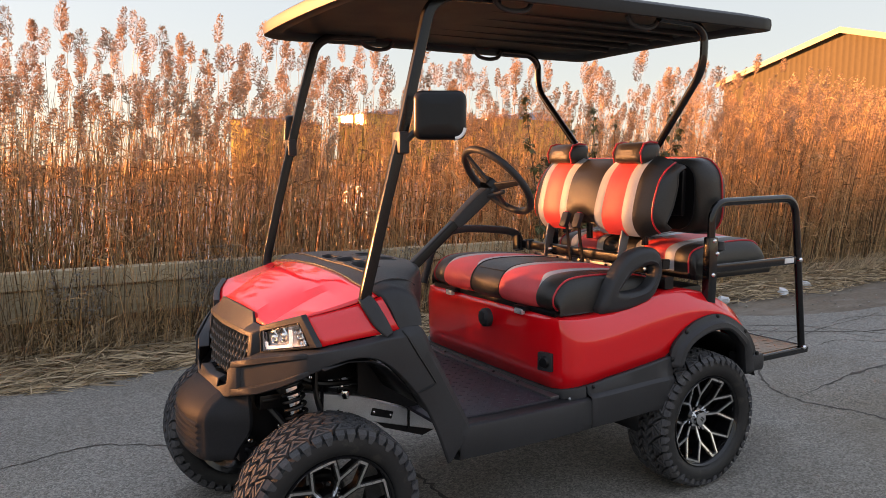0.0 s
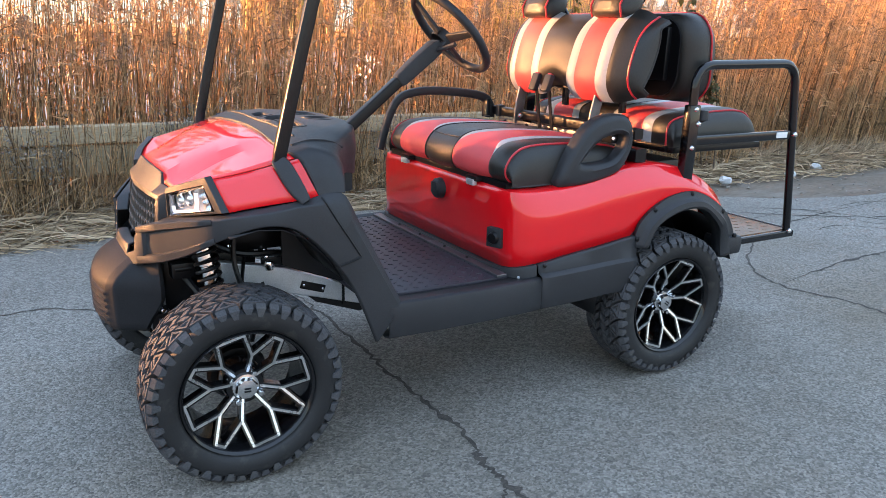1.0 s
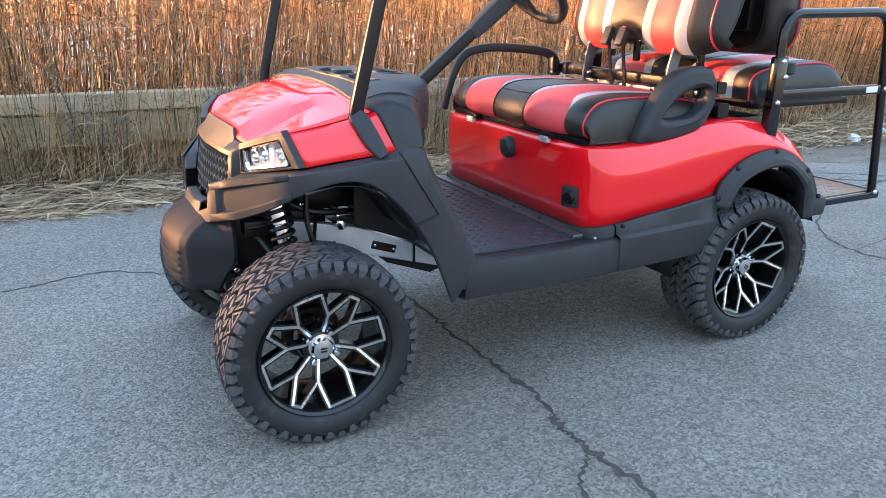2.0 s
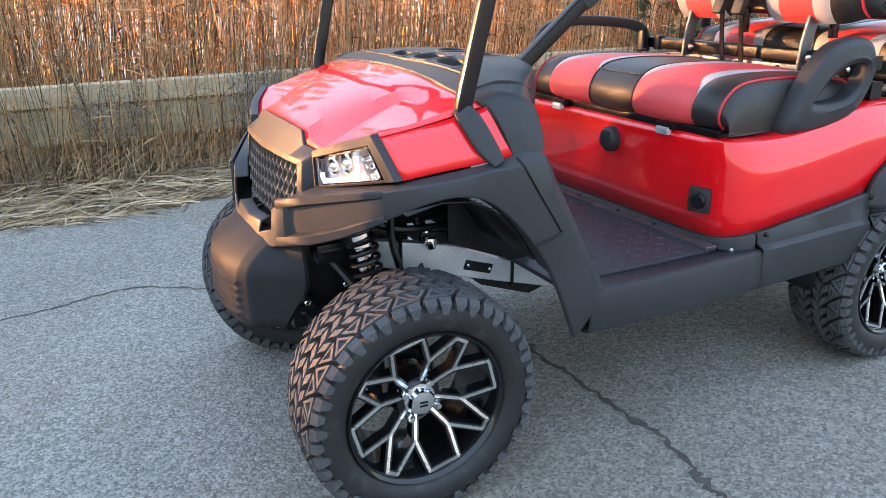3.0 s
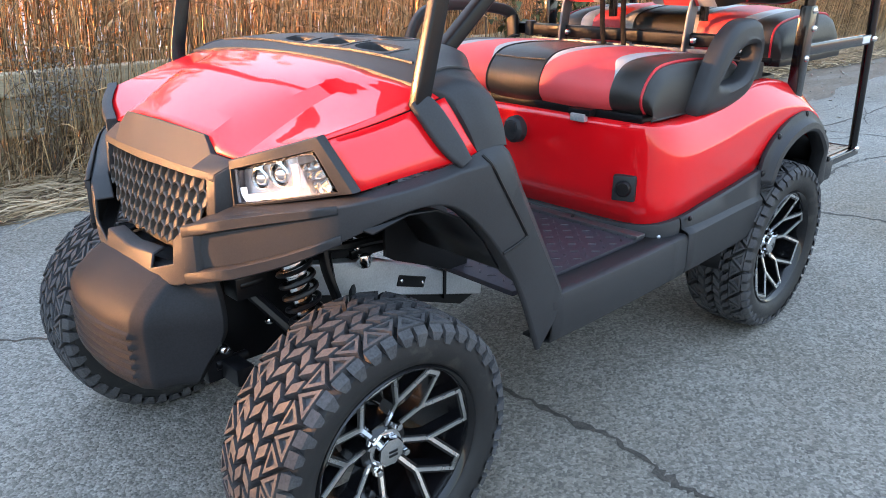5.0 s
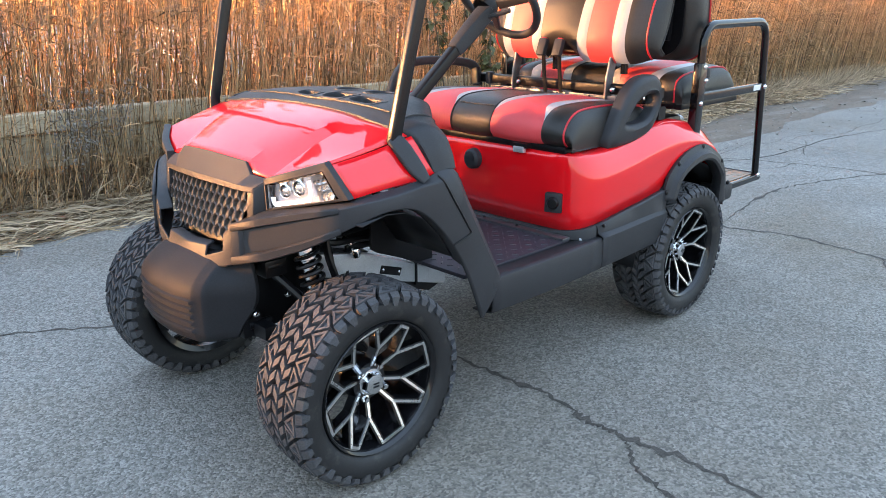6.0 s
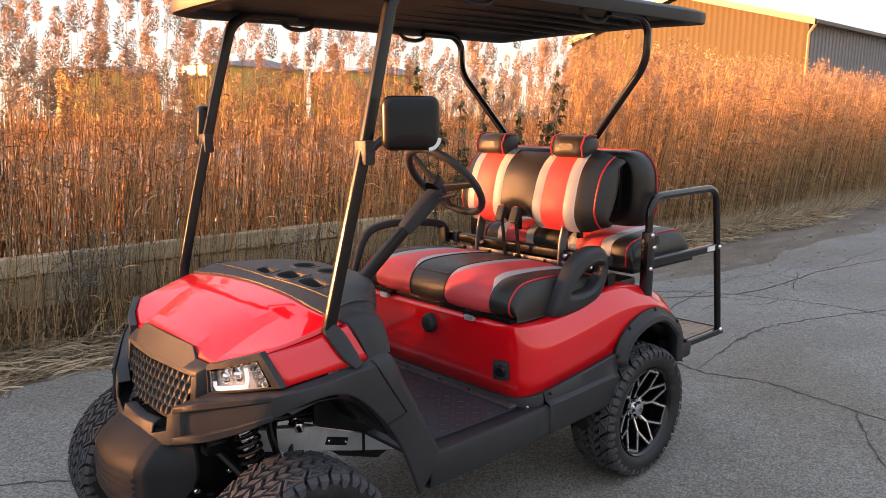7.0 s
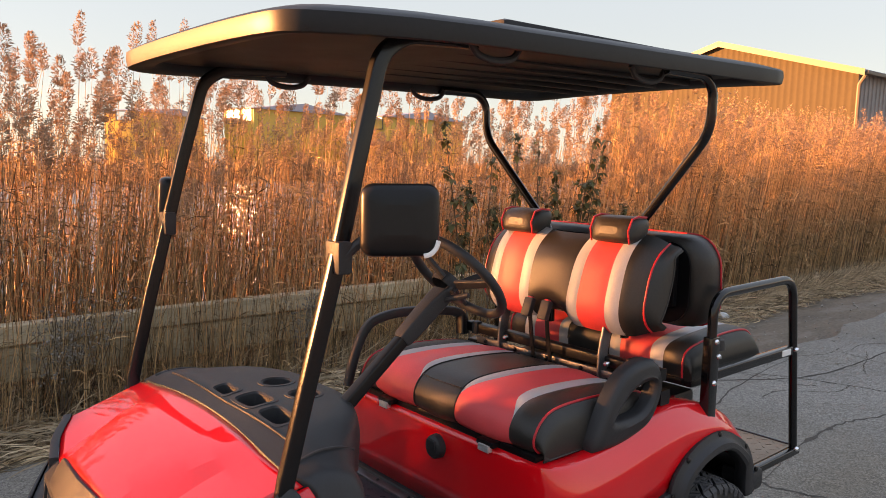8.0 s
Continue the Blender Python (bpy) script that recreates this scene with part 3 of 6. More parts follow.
def scatter_front():
    """Thin stray stalks that stand before the fence."""
    count = 2100
    x = R.uniform(-2.6, 6, count)
    y = 2.66 + 0.30 * R.random(count) ** 0.7 - 0.3 * np.clip((x - 4) / 2, 0, 1)
    h = np.where(R.random(count) < 0.5, R.uniform(0.25, 0.8, count), R.uniform(0.6, 1.9, count))
    p = np.stack([x, y, 0 * x], 1)
    top = p + np.stack([h * R.normal(0.02, 0.10, count), h * R.normal(-0.02, 0.08, count), h], 1)
    bend = np.stack([R.normal(0.03, 0.08, count), R.normal(-0.04, 0.07, count), 0 * x], 1)
    made = [strands(p, top, bend, R.uniform(0.0022, 0.0042, count))]
    for _ in range(2):
        at = R.uniform(0.2, 0.9, count)
        q = p + (top - p) * at[:, None] + bend * (at ** 2)[:, None]
        turn = R.uniform(0, 2 * np.pi, count)
        out = np.stack([np.cos(turn), np.sin(turn), R.uniform(0, 1.2, count)], 1) * R.uniform(0.04, 0.15, count)[:, None]
        drop = np.stack([0 * x, 0 * x, -R.uniform(0.02, 0.12, count)], 1)
        made.append(strands(q, q + out, drop, R.uniform(0.0015, 0.0035, count), segments=3, flat=True))
    tagged(quads_mesh("stray_stalks", REED, made), "thin stray dry stalks in front of the fence", "dry stalks", kind="stuff")


def weed(at, height, seed, stems_n):
    """A tall leafy weed: thin stems with many small drooping leaves."""
    rng = random.Random(seed)
    plant = thing("weed_bush", "leafy dark green weed standing among dry reeds", "bush", "weeds in the reeds")
    plant.location = at
    leaves = []
    for _ in range(stems_n):
        lean = Vector((rng.uniform(-0.16, 0.20), rng.uniform(-0.12, 0.12), 1)) * height * rng.uniform(0.7, 1.0)
        root = Vector((rng.uniform(-0.3, 0.3), rng.uniform(-0.2, 0.2), -0.1))
        line = smooth_line([root, root + lean * 0.5 + Vector((rng.uniform(-0.08, 0.08), 0, 0)), root + lean], 5)
        part("stem", sweep(line, lambda s: ring(0.008 * (1 - 0.8 * s) + 0.0015, 5)), TWIG, plant)
        twigs = [(rng.uniform(0.4, 1.0), Vector((rng.uniform(-1, 1), rng.uniform(-1, 1), rng.uniform(0.2, 0.9))) * 0.07) for _ in range(9)]
        for k in range(120):
            s = rng.uniform(0.45, 1.0)
            p = root + lean * s
            if k % 3:
                s, off = twigs[k % 9]
                p = root + lean * s + off * rng.random()
            d = Vector((rng.uniform(-1, 1), rng.uniform(-1, 1), rng.uniform(-0.7, 0.5))).normalized()
            size = rng.uniform(0.05, 0.09) * (1.25 - 0.5 * s)
            w = d.cross(Vector((0, 0, 1))).normalized() * size * 0.36
            tipp = p + d * size * 1.1 + Vector((0, 0, -0.35 * size))
            mid = p + d * size * 0.55 + Vector((0, 0, 0.1 * size))
            bm = bmesh.new()
            q = [bm.verts.new(v) for v in (p, mid + w, tipp, mid - w, mid + Vector((0, 0, -0.06 * size)))]
            for a, b in ((0, 1), (1, 2), (2, 3), (3, 0)):
                bm.faces.new((q[a], q[b], q[4]))
            leaves.append(bm)
    tagged(part("foliage", join(*leaves), LEAF, plant), kind="stuff")


scatter_front()


def dead_weed(at, height, seed):
    """A dead weed: thin branching stems with small grey fluffy seed heads."""
    rng = random.Random(seed)
    plant = thing("dead_weed", "dead weed with grey fluffy seed heads before the fence", "weed", "dead weeds")
    plant.location = at
    fluff = []
    for _ in range(9):
        lean = Vector((rng.uniform(-0.35, 0.35), rng.uniform(-0.2, 0.15), 1)) * height * rng.uniform(0.65, 1.0)
        part("stem", sweep(smooth_line([Vector((0, 0, 0)), lean * 0.5, lean], 4), lambda s: ring(0.003 * (1 - 0.7 * s) + 0.0006, 4)), TWIG, plant)
        for _ in range(40):
            p = lean * rng.uniform(0.55, 1.02) + Vector((rng.gauss(0, 0.035), rng.gauss(0, 0.03), rng.gauss(0, 0.03)))
            bm = bmesh.new()
            bmesh.ops.create_icosphere(bm, subdivisions=1, radius=rng.uniform(0.004, 0.009))
            for v in bm.verts:
                v.co *= rng.uniform(0.5, 1.4)
            fluff.append(moved(bm, Matrix.Translation(p)))
    tagged(part("seed_fluff", join(*fluff), FLUFF, plant), kind="stuff")


for k, (x, y, h) in enumerate(((0.30, 2.78, 0.80), (0.42, 2.86, 0.95), (-0.55, 2.80, 0.75), (-1.5, 2.82, 0.85), (1.9, 2.80, 0.7), (-2.4, 2.84, 0.8))):
    dead_weed((x, y, 0), h, 20 + k)
weed((3.50, 2.52, 0), 2.25, 1, 5)
weed((4.55, 2.50, 0), 2.25, 2, 6)
weed((5.25, 2.45, 0), 1.40, 3, 4)


# ---- far buildings ----
def ribbed(a, b, z0, tops, pitch, depth, out):
    """An upright wall of ribbed sheet from a to b; tops gives the height at the share of the way."""
    a, b, out = Vector((*a, 0)), Vector((*b, 0)), Vector((*out, 0))
    n = int((b - a).length / pitch)
    low, high = [], []
    for i in range(n + 1):
        for ds, d in ((0.0, 0.0), (0.55, 0.0), (0.65, depth), (0.9, depth)):
            s = min((i + ds) / n, 1)
            p = a + (b - a) * s + out * d
            low.append(p + Vector((0, 0, z0)))
            high.append(p + Vector((0, 0, tops(s))))
    return sheet([low, high])


def make_shed():
    shed = thing("metal_shed", "ochre ribbed metal shed with a pale gabled roof edge", "building")
    x0, x1, ya, yb, ye, za, ze = 33.3, 75.0, 11.7, 25.0, 18.3, 7.6, 5.75
    part("gable_wall", ribbed((x0, ya), (x0, yb), -0.3, lambda s: ze + (za - ze) * (1 - abs(2 * s - 1)), 0.30, 0.010, (-1, 0)), SIDING, shed)
    part("side_wall", ribbed((x0, ya), (x1, ya), -0.3, lambda s: ze, 0.42, 0.05, (0, -1)), SIDING_DARK, shed)
    part("back_wall", ribbed((x0, yb), (x1, yb), -0.3, lambda s: ze, 1.2, 0.05, (0, 1)), SIDING_DARK, shed)
    for y0 in (ya, yb):
        out = -0.35 if y0 == ya else 0.35
        drop = (za - ze) / (ye - ya) * 0.35
        part("roof", prism([(x0 - 0.25, ye, za + 0.08), (x1, ye, za + 0.08), (x1, y0 + out, ze + 0.08 - drop), (x0 - 0.25, y0 + out, ze + 0.08 - drop)], (0, 0, 0.12)), ROOFING, shed)
        part("roof_trim", prism([(x0 - 0.30, ye, za + 0.22), (x0 - 0.30, y0 + out, ze + 0.22 - drop), (x0 - 0.30, y0 + out, ze - 0.06 - drop), (x0 - 0.30, ye, za - 0.06)], (0.05, 0, 0)), TRIM, shed)
    part("gutter", box(x0 - 0.2, x1, ya - 0.45, ya - 0.3, ze - 0.1, ze + 0.06, 0.02), TRIM, shed)
    part("downpipe", tube([(x0 - 0.12, ya - 0.36, ze - 0.1), (x0 - 0.12, ya - 0.1, ze - 0.5), (x0 - 0.12, ya - 0.1, 0)], 0.09, 0.1, 8), TRIM, shed)


make_shed()


def make_far_house(at, length, wall_z, roof_z, windows, turn):
    """A low yellow building far behind the reeds, its panes catching the sun."""
    house = thing("far_building", "low yellow building with blue grey roof and sunlit windows", "building", "buildings behind the reeds")
    m = Matrix.Translation(at) @ Matrix.Rotation(radians(turn), 4, "Z")
    part("wall", moved(box(-length / 2, length / 2, 0, 13.0, -0.5, wall_z, 0.03), m), YELLOW, house)
    part("roof", moved(prism([(-length / 2 - 0.4, -0.5, wall_z), (-length / 2 - 0.4, 13.5, wall_z), (-length / 2 - 0.4, 6.5, roof_z - 0.9)], (length + 0.8, 0, 0)), m), ROOFING, house)
    for x, w, z0, z1 in windows:
        win = part("window", moved(join(box(x - w / 2 - 0.1, x - w / 2, -0.08, 0.02, z0 - 0.1, z1 + 0.1), box(x + w / 2, x + w / 2 + 0.1, -0.08, 0.02, z0 - 0.1, z1 + 0.1),
                                        box(x - w / 2, x + w / 2, -0.08, 0.02, z1, z1 + 0.1), box(x - w / 2, x + w / 2, -0.08, 0.02, z0 - 0.1, z0)), m), TRIM, house)
        part("pane", moved(box(x - w / 2, x + w / 2, -0.04, -0.02, z0, z1), m), PANE, win)


# the panes of two of them face half-way between the sun and the road
make_far_house((29.5, 70.0, 0), 5.0, 6.6, 8.4, ((-0.9, 2.2, 5.2, 6.6), (1.4, 1.4, 5.4, 6.6)), -76.2)
make_far_house((44.0, 68.0, 0), 6.0, 6.4, 8.2, ((-1.2, 2.4, 5.1, 6.4), (1.6, 1.8, 5.1, 6.4)), -81.1)
make_far_house((18.5, 71.0, 0), 4.0, 5.8, 7.4, ((0.0, 1.4, 5.0, 5.8),), -45)


def litter(at, seed):
    rng = random.Random(seed)
    bm = bmesh.new()
    bmesh.ops.create_icosphere(bm, subdivisions=2, radius=0.06)
    for v in bm.verts:
        v.co *= rng.uniform(0.6, 1.2)
        v.co.z = max(v.co.z * 0.7, -0.03) + 0.03
    ob = part("litter", moved(bm, Matrix.Translation(at)), LITTER, angle=20)
    tagged(ob, "crumpled scrap of white plastic on the dry grass", "litter", "litter on the verge")


def scatter_debris():
    """Small stones and clods on the mud and the worn asphalt beside it."""
    rng = random.Random(8)
    pieces = []
    for _ in range(420):
        x = rng.uniform(2.6, 13)
        y = verge(x) + rng.gauss(0.25, 0.45)
        bm = bmesh.new()
        bmesh.ops.create_icosphere(bm, subdivisions=1, radius=rng.choice((0.006, 0.008, 0.010, 0.016)) * rng.uniform(0.7, 1.3))
        for v in bm.verts:
            v.co *= rng.uniform(0.7, 1.25)
            v.co.z *= 0.6
        pieces.append(moved(bm, Matrix.Translation((x, y, 0.006))))
    tagged(part("gravel", join(*pieces), STONE), "loose stones and clods on the muddy road edge", "gravel", kind="stuff")


scatter_debris()
litter((5.9, 1.95, 0.02), 1)
litter((6.5, 2.1, 0.02), 2)
litter((5.0, 1.95, 0.02), 3)

# ---- the golf cart ----
from mathutils.bvhtree import BVHTree
cart = thing("golf_cart", "lifted red four-seat golf cart with striped seats, parked on asphalt", "golf cart")


# wheels
def tyre_mesh():
    r0, w = 0.263, 0.125
    body = lathe([(0.194, -0.098), (0.201, -0.112), (0.218, -0.1215), (0.238, -0.1245), (0.254, -0.121), (0.262, -0.108), (r0, -0.07), (r0 + 0.002, 0),
                  (r0, 0.07), (0.262, 0.108), (0.254, 0.121), (0.238, 0.1245), (0.218, 0.1215), (0.201, 0.112), (0.194, 0.098), (0.190, 0.09), (0.190, -0.09), (0.194, -0.098)], 72)
    blocks = []

    def block(outline, low, high, sunk=False):
        """A tread block: an outline of (angle, across) on the tyre's round, from radius low to high."""
        bm = bmesh.new()

        def ringed(r, shrink):
            ca = sum(a for a, _ in outline) / len(outline)
            cb = sum(b for _, b in outline) / len(outline)
            out = []
            for a, b in outline:
                a, b = ca + (a - ca) * shrink, cb + (b - cb) * shrink
                rr = r - 0.012 * abs(b / w) ** 3
                out.append(bm.verts.new((rr * math.cos(a), b, rr * math.sin(a))))
            return out
        v0, v1 = ringed(low - 0.006, 0.95), ringed(high, 0.87)
        if sunk:
            v2, v3 = ringed(high - 0.0005, 0.50), ringed(high - 0.008, 0.44)
            bm.faces.new(v3)
            for i in range(len(v1)):
                j = (i + 1) % len(v1)
                bm.faces.new((v1[i], v1[j], v2[j], v2[i]))
                bm.faces.new((v2[i], v2[j], v3[j], v3[i]))
        else:
            bm.faces.new(v1)
        for i in range(len(v0)):
            j = (i + 1) % len(v0)
            bm.faces.new((v0[i], v0[j], v1[j], v1[i]))
        blocks.append(bm)

    n = 23
    p = 2 * math.pi / n
    top = 0.2905
    for k in range(n):
        for s in (1, -1):
            a = (k + (0.5 if s < 0 else 0)) * p
            # rows of short slanted bars in the middle, turned against each other
            for b in (a, a + 0.5 * p):
                block([(b, s * 0.003), (b + 0.33 * p, s * 0.003), (b + 0.63 * p, s * 0.030), (b + 0.30 * p, s * 0.030)], 0.268, top)
                block([(b + 0.42 * p, s * 0.034), (b + 0.75 * p, s * 0.034), (b + 0.50 * p, s * 0.060), (b + 0.17 * p, s * 0.060)], 0.268, top)
            # triangles on the shoulder, point in and point out by turns
            block([(a + 1.02 * p, s * 0.062), (a + 1.46 * p, s * 0.108), (a + 0.58 * p, s * 0.108)], 0.268, top, True)
            block([(a + 1.10 * p, s * 0.062), (a + 1.94 * p, s * 0.062), (a + 1.52 * p, s * 0.104)], 0.268, top - 0.002, True)
            # shoulder lugs that run down the side
            bm = bmesh.new()
            for a0, a1 in ((a + 0.60 * p, a + 0.97 * p), (a + 1.08 * p, a + 1.45 * p)):
                ring_a = [bm.verts.new((r * math.cos(t), s * y, r * math.sin(t))) for t, r, y in
                          ((a0, 0.2795, 0.110), (a1, 0.2795, 0.110), (a1, 0.268, 0.1255), (a0, 0.268, 0.1255))]
                ring_b = [bm.verts.new((r * math.cos(t), s * y, r * math.sin(t))) for t, r, y in
                          ((a0 + 0.09 * p, (0.244 if a0 < a + 0.9 * p else 0.252), 0.1275), (a1 - 0.09 * p, (0.244 if a0 < a + 0.9 * p else 0.252), 0.1275))]
                ring_c = [bm.verts.new((r * math.cos(t), s * y, r * math.sin(t))) for t, r, y in
                          ((a0, 0.258, 0.108), (a1, 0.258, 0.108))]
                bm.faces.new(ring_a)
                bm.faces.new((ring_a[3], ring_a[2], ring_b[1], ring_b[0]))
                bm.faces.new((ring_a[0], ring_a[3], ring_b[0], ring_c[0]))
                bm.faces.new((ring_a[1], ring_c[1], ring_b[1], ring_a[2]))
            blocks.append(bm)
    me = bpy.data.meshes.new("tyre")
    bm = body
    narrow = Matrix.Translation((0, -0.019, 0)) @ Matrix.Diagonal((1, 0.85, 1, 1))
    bm.transform(narrow)
    bmesh.ops.recalc_face_normals(bm, faces=bm.faces)
    bm.to_mesh(me)
    bm.free()
    me.materials.append(RUBBER)
    return me, mesh_of("tread", moved(join(*blocks), narrow), TREAD)




def polar(r, deg, y):
    return Vector((r * math.cos(radians(deg)), y, r * math.sin(radians(deg))))


def spoke_lines():
    """Eight forked spokes: from the hub to a node, then to a broad cell and to a narrow fork on the rim."""
    out = []
    for q in range(4):
        a = 90 * q
        for s in (1, -1):
            hub, node = polar(0.040, a + s * 26, -0.048), polar(0.100, a + s * 25, -0.072)
            out.append((hub, node))
            out.append((node, polar(0.172, a + s * 12.5, -0.098)))
            out.append((node, polar(0.170, a + s * 40.5, -0.098)))
        out.append((polar(0.172, a + 12.5, -0.098), polar(0.172, a - 12.5, -0.098)))
        out.append((polar(0.170, a + 40.5, -0.098), polar(0.170, a + 49.5, -0.098)))
    return out


def strip(a, b, w, d, y_off):
    """A flat bar from a to b, w wide and d deep."""
    along = (b - a).normalized()
    side = along.cross(Vector((0, 1, 0))).normalized() * w / 2
    o = Vector((0, y_off, 0))
    a, b = a - along * w * 0.25, b + along * w * 0.25
    return prism([a + side + o, b + side + o, b - side + o, a - side + o], (0, d, 0))


def rim_mesh():
    barrel = lathe([(0.186, -0.099), (0.188, -0.108), (0.184, -0.114), (0.178, -0.110), (0.174, -0.100), (0.168, -0.060), (0.160, 0.02), (0.168, 0.09), (0.186, 0.098)], 64)
    hub = lathe([(0.062, 0.03), (0.060, -0.030), (0.052, -0.050), (0.0, -0.050)], 32)
    beams = [strip(a, b, 0.017, 0.030, 0.001) for a, b in spoke_lines()]
    me = bpy.data.meshes.new("rim")
    bm = join(barrel, hub, *beams)
    bmesh.ops.recalc_face_normals(bm, faces=bm.faces)
    bm.to_mesh(me)
    bm.free()
    me.materials.append(GLOSSY)
    return me


def mesh_of(name, bm, mat):
    me = bpy.data.meshes.new(name)
    bmesh.ops.recalc_face_normals(bm, faces=bm.faces)
    bm.to_mesh(me)
    bm.free()
    me.materials.append(mat)
    return me


(TYRE, BLOCKS), RIM = tyre_mesh(), rim_mesh()
WIDER = Matrix.Diagonal((1.046, 1, 1.046, 1))
RIM.transform(WIDER)
FACING = mesh_of("spoke_facing", join(*[strip(a, b, 0.0072, 0.003, -0.0015) for a, b in spoke_lines()]), MACHINED)
FACING.transform(WIDER)
CAP = mesh_of("hub_cap", join(lathe([(0.034, -0.048), (0.034, -0.070), (0.030, -0.078), (0.012, -0.082), (0, -0.082)], 8), lathe([(0.039, -0.046), (0.039, -0.058), (0.03, -0.060)], 24)), CHROME)
BADGE = mesh_of("cap_badge", join(moved(box(-0.010, 0.010, -0.0832, -0.0816, 0.002, 0.007), Matrix.Rotation(0.3, 4, "Y")), moved(box(-0.010, 0.010, -0.0832, -0.0816, -0.007, -0.002), Matrix.Rotation(0.3, 4, "Y"))), SATIN)
NUT = mesh_of("lug_nut", lathe([(0.010, -0.046), (0.010, -0.066), (0.007, -0.073), (0, -0.074)], 6), CHROME)
DRUM = mesh_of("brake_drum", lathe([(0.03, 0.09), (0.085, 0.085), (0.09, 0.06), (0.08, 0.045), (0.0, 0.045)], 32), SATIN)


def make_wheel(x, y, far, roll):
    turn = Matrix.Translation((x, y, 0.287)) @ (Matrix.Rotation(math.pi, 4, "Z") if far else Matrix.Identity(4)) @ Matrix.Rotation(radians(roll), 4, "Y")
    wheel = part("wheel", DRUM, SATIN, cart)
    wheel.matrix_local = turn
    part("tyre", TYRE, RUBBER, wheel, "black knobbly off-road tyre")
    tagged(part("tread", BLOCKS, TREAD, wheel), "deep chevron tread blocks, paler than the grooves for skylight and road dust", kind="stuff")
    part("rim", RIM, GLOSSY, wheel, "gloss black alloy rim")
    part("spoke_facing", FACING, MACHINED, wheel, "machined silver edges of the spokes")
    part("hub_cap", CAP, CHROME, wheel)
    part("cap_badge", BADGE, SATIN, wheel)
    for k in range(4):
        nut = part("lug_nut", NUT, CHROME, wheel)
        nut.matrix_local = Matrix.Translation(polar(0.05, 45 + 90 * k, 0))


TRACK = 0.527
make_wheel(0.0, -TRACK, False, -14)
make_wheel(1.66, -TRACK, False, 22)
make_wheel(-0.06, 0.365, True, 40)
make_wheel(1.60, 0.39, True, 10)


# front body
def half_and_half(columns):
    """Columns for y <= 0, from the side to the middle, completed by their mirror images."""
    other = [[Vector((p.x, -p.y, p.z)) for p in c] for c in columns[-2::-1]]
    return columns + other


def transposed(columns):
    return [list(r) for r in zip(*columns)]


def make_hood():
    cols = [
        [(-0.034, -0.482, 0.895), (0.06, -0.506, 0.914), (0.19, -0.528, 0.945)],
        [(-0.040, -0.466, 0.896), (0.055, -0.492, 0.920), (0.18, -0.512, 0.956)],
        [(-0.080, -0.390, 0.871), (0.045, -0.415, 0.922), (0.172, -0.435, 0.968)],
        [(-0.108, -0.296, 0.842), (0.035, -0.310, 0.917), (0.174, -0.345, 0.976)],
        [(-0.118, -0.232, 0.848), (0.03, -0.262, 0.936), (0.174, -0.305, 0.980)],
        [(-0.112, -0.190, 0.873), (0.035, -0.20, 0.948), (0.178, -0.24, 0.985)],
        [(-0.118, -0.100, 0.876), (0.045, -0.12, 0.955), (0.182, -0.14, 0.988)],
        [(-0.122, 0.0, 0.879), (0.05, 0.0, 0.959), (0.185, 0.0, 0.990)],
    ]
    cols = half_and_half([smooth_line(c, 8) for c in cols])
    part("hood", sheet(transposed(cols)), RED, cart, "glossy red hood with raised creases", solid=0.003, angle=14, offset=1.0)


make_hood()

side_top = [(-0.034, -0.4835, 0.892), (0.06, -0.5075, 0.911), (0.165, -0.526, 0.936), (0.205, -0.534, 0.946)]
side_low = [(-0.006, -0.545, 0.808), (0.08, -0.566, 0.822), (0.20, -0.582, 0.834), (0.245, -0.586, 0.842)]
rows = [[mix3(a, b, t) for a, b in zip(smooth_line(side_top, 5), smooth_line(side_low, 5))] for t in (0, 0.25, 0.5, 0.75, 1)]
both("fender_panel", sheet(rows), RED, cart, "red painted side panel behind the headlight", solid=0.004, offset=1.0)

# black nose: visor above the grille, cheeks beside it
visor = [
    [(-0.098, -0.292, 0.837), (-0.116, -0.230, 0.844), (-0.110, -0.192, 0.872), (-0.120, 0.0, 0.880)],
    [(-0.108, -0.292, 0.838), (-0.126, -0.226, 0.846), (-0.118, -0.190, 0.877), (-0.130, 0.0, 0.884)],
    [(-0.146, -0.273, 0.817), (-0.153, -0.192, 0.817), (-0.156, -0.178, 0.818), (-0.170, 0.0, 0.824)],
    [(-0.149, -0.270, 0.803), (-0.156, -0.192, 0.803), (-0.159, -0.178, 0.804), (-0.173, 0.0, 0.808)],
    [(-0.132, -0.268, 0.800), (-0.139, -0.192, 0.800), (-0.142, -0.178, 0.801), (-0.156, 0.0, 0.805)],
]
visor = [[Vector(p) for p in r] + [Vector((p[0], -p[1], p[2])) for p in r[-2::-1]] for r in visor]
part("grille_visor", sheet(visor), PLASTIC, cart, solid=0.004, bevel=0.002, angle=12)
cheek = [[(-0.108, -0.304, 0.840), (-0.146, -0.273, 0.816), (-0.151, -0.247, 0.806), (-0.132, -0.245, 0.806)],
         [(-0.110, -0.306, 0.756), (-0.153, -0.273, 0.736), (-0.160, -0.247, 0.724), (-0.140, -0.245, 0.724)]]
both("grille_cheek", sheet([[mix3(a, b, t) for a, b in zip(*cheek)] for t in (0, 0.5, 1)]), PLASTIC, cart, solid=0.010, bevel=0.002, angle=20)


def grille_at(y, z, d=0.0):
    """A point of the bowed grille; d is how far it lies in front."""
    s = (0.805 - z) / 0.17
    return Vector((-0.154 - 0.036 * s + 0.30 * y * y * (1 - 0.3 * s) - d, y, z))


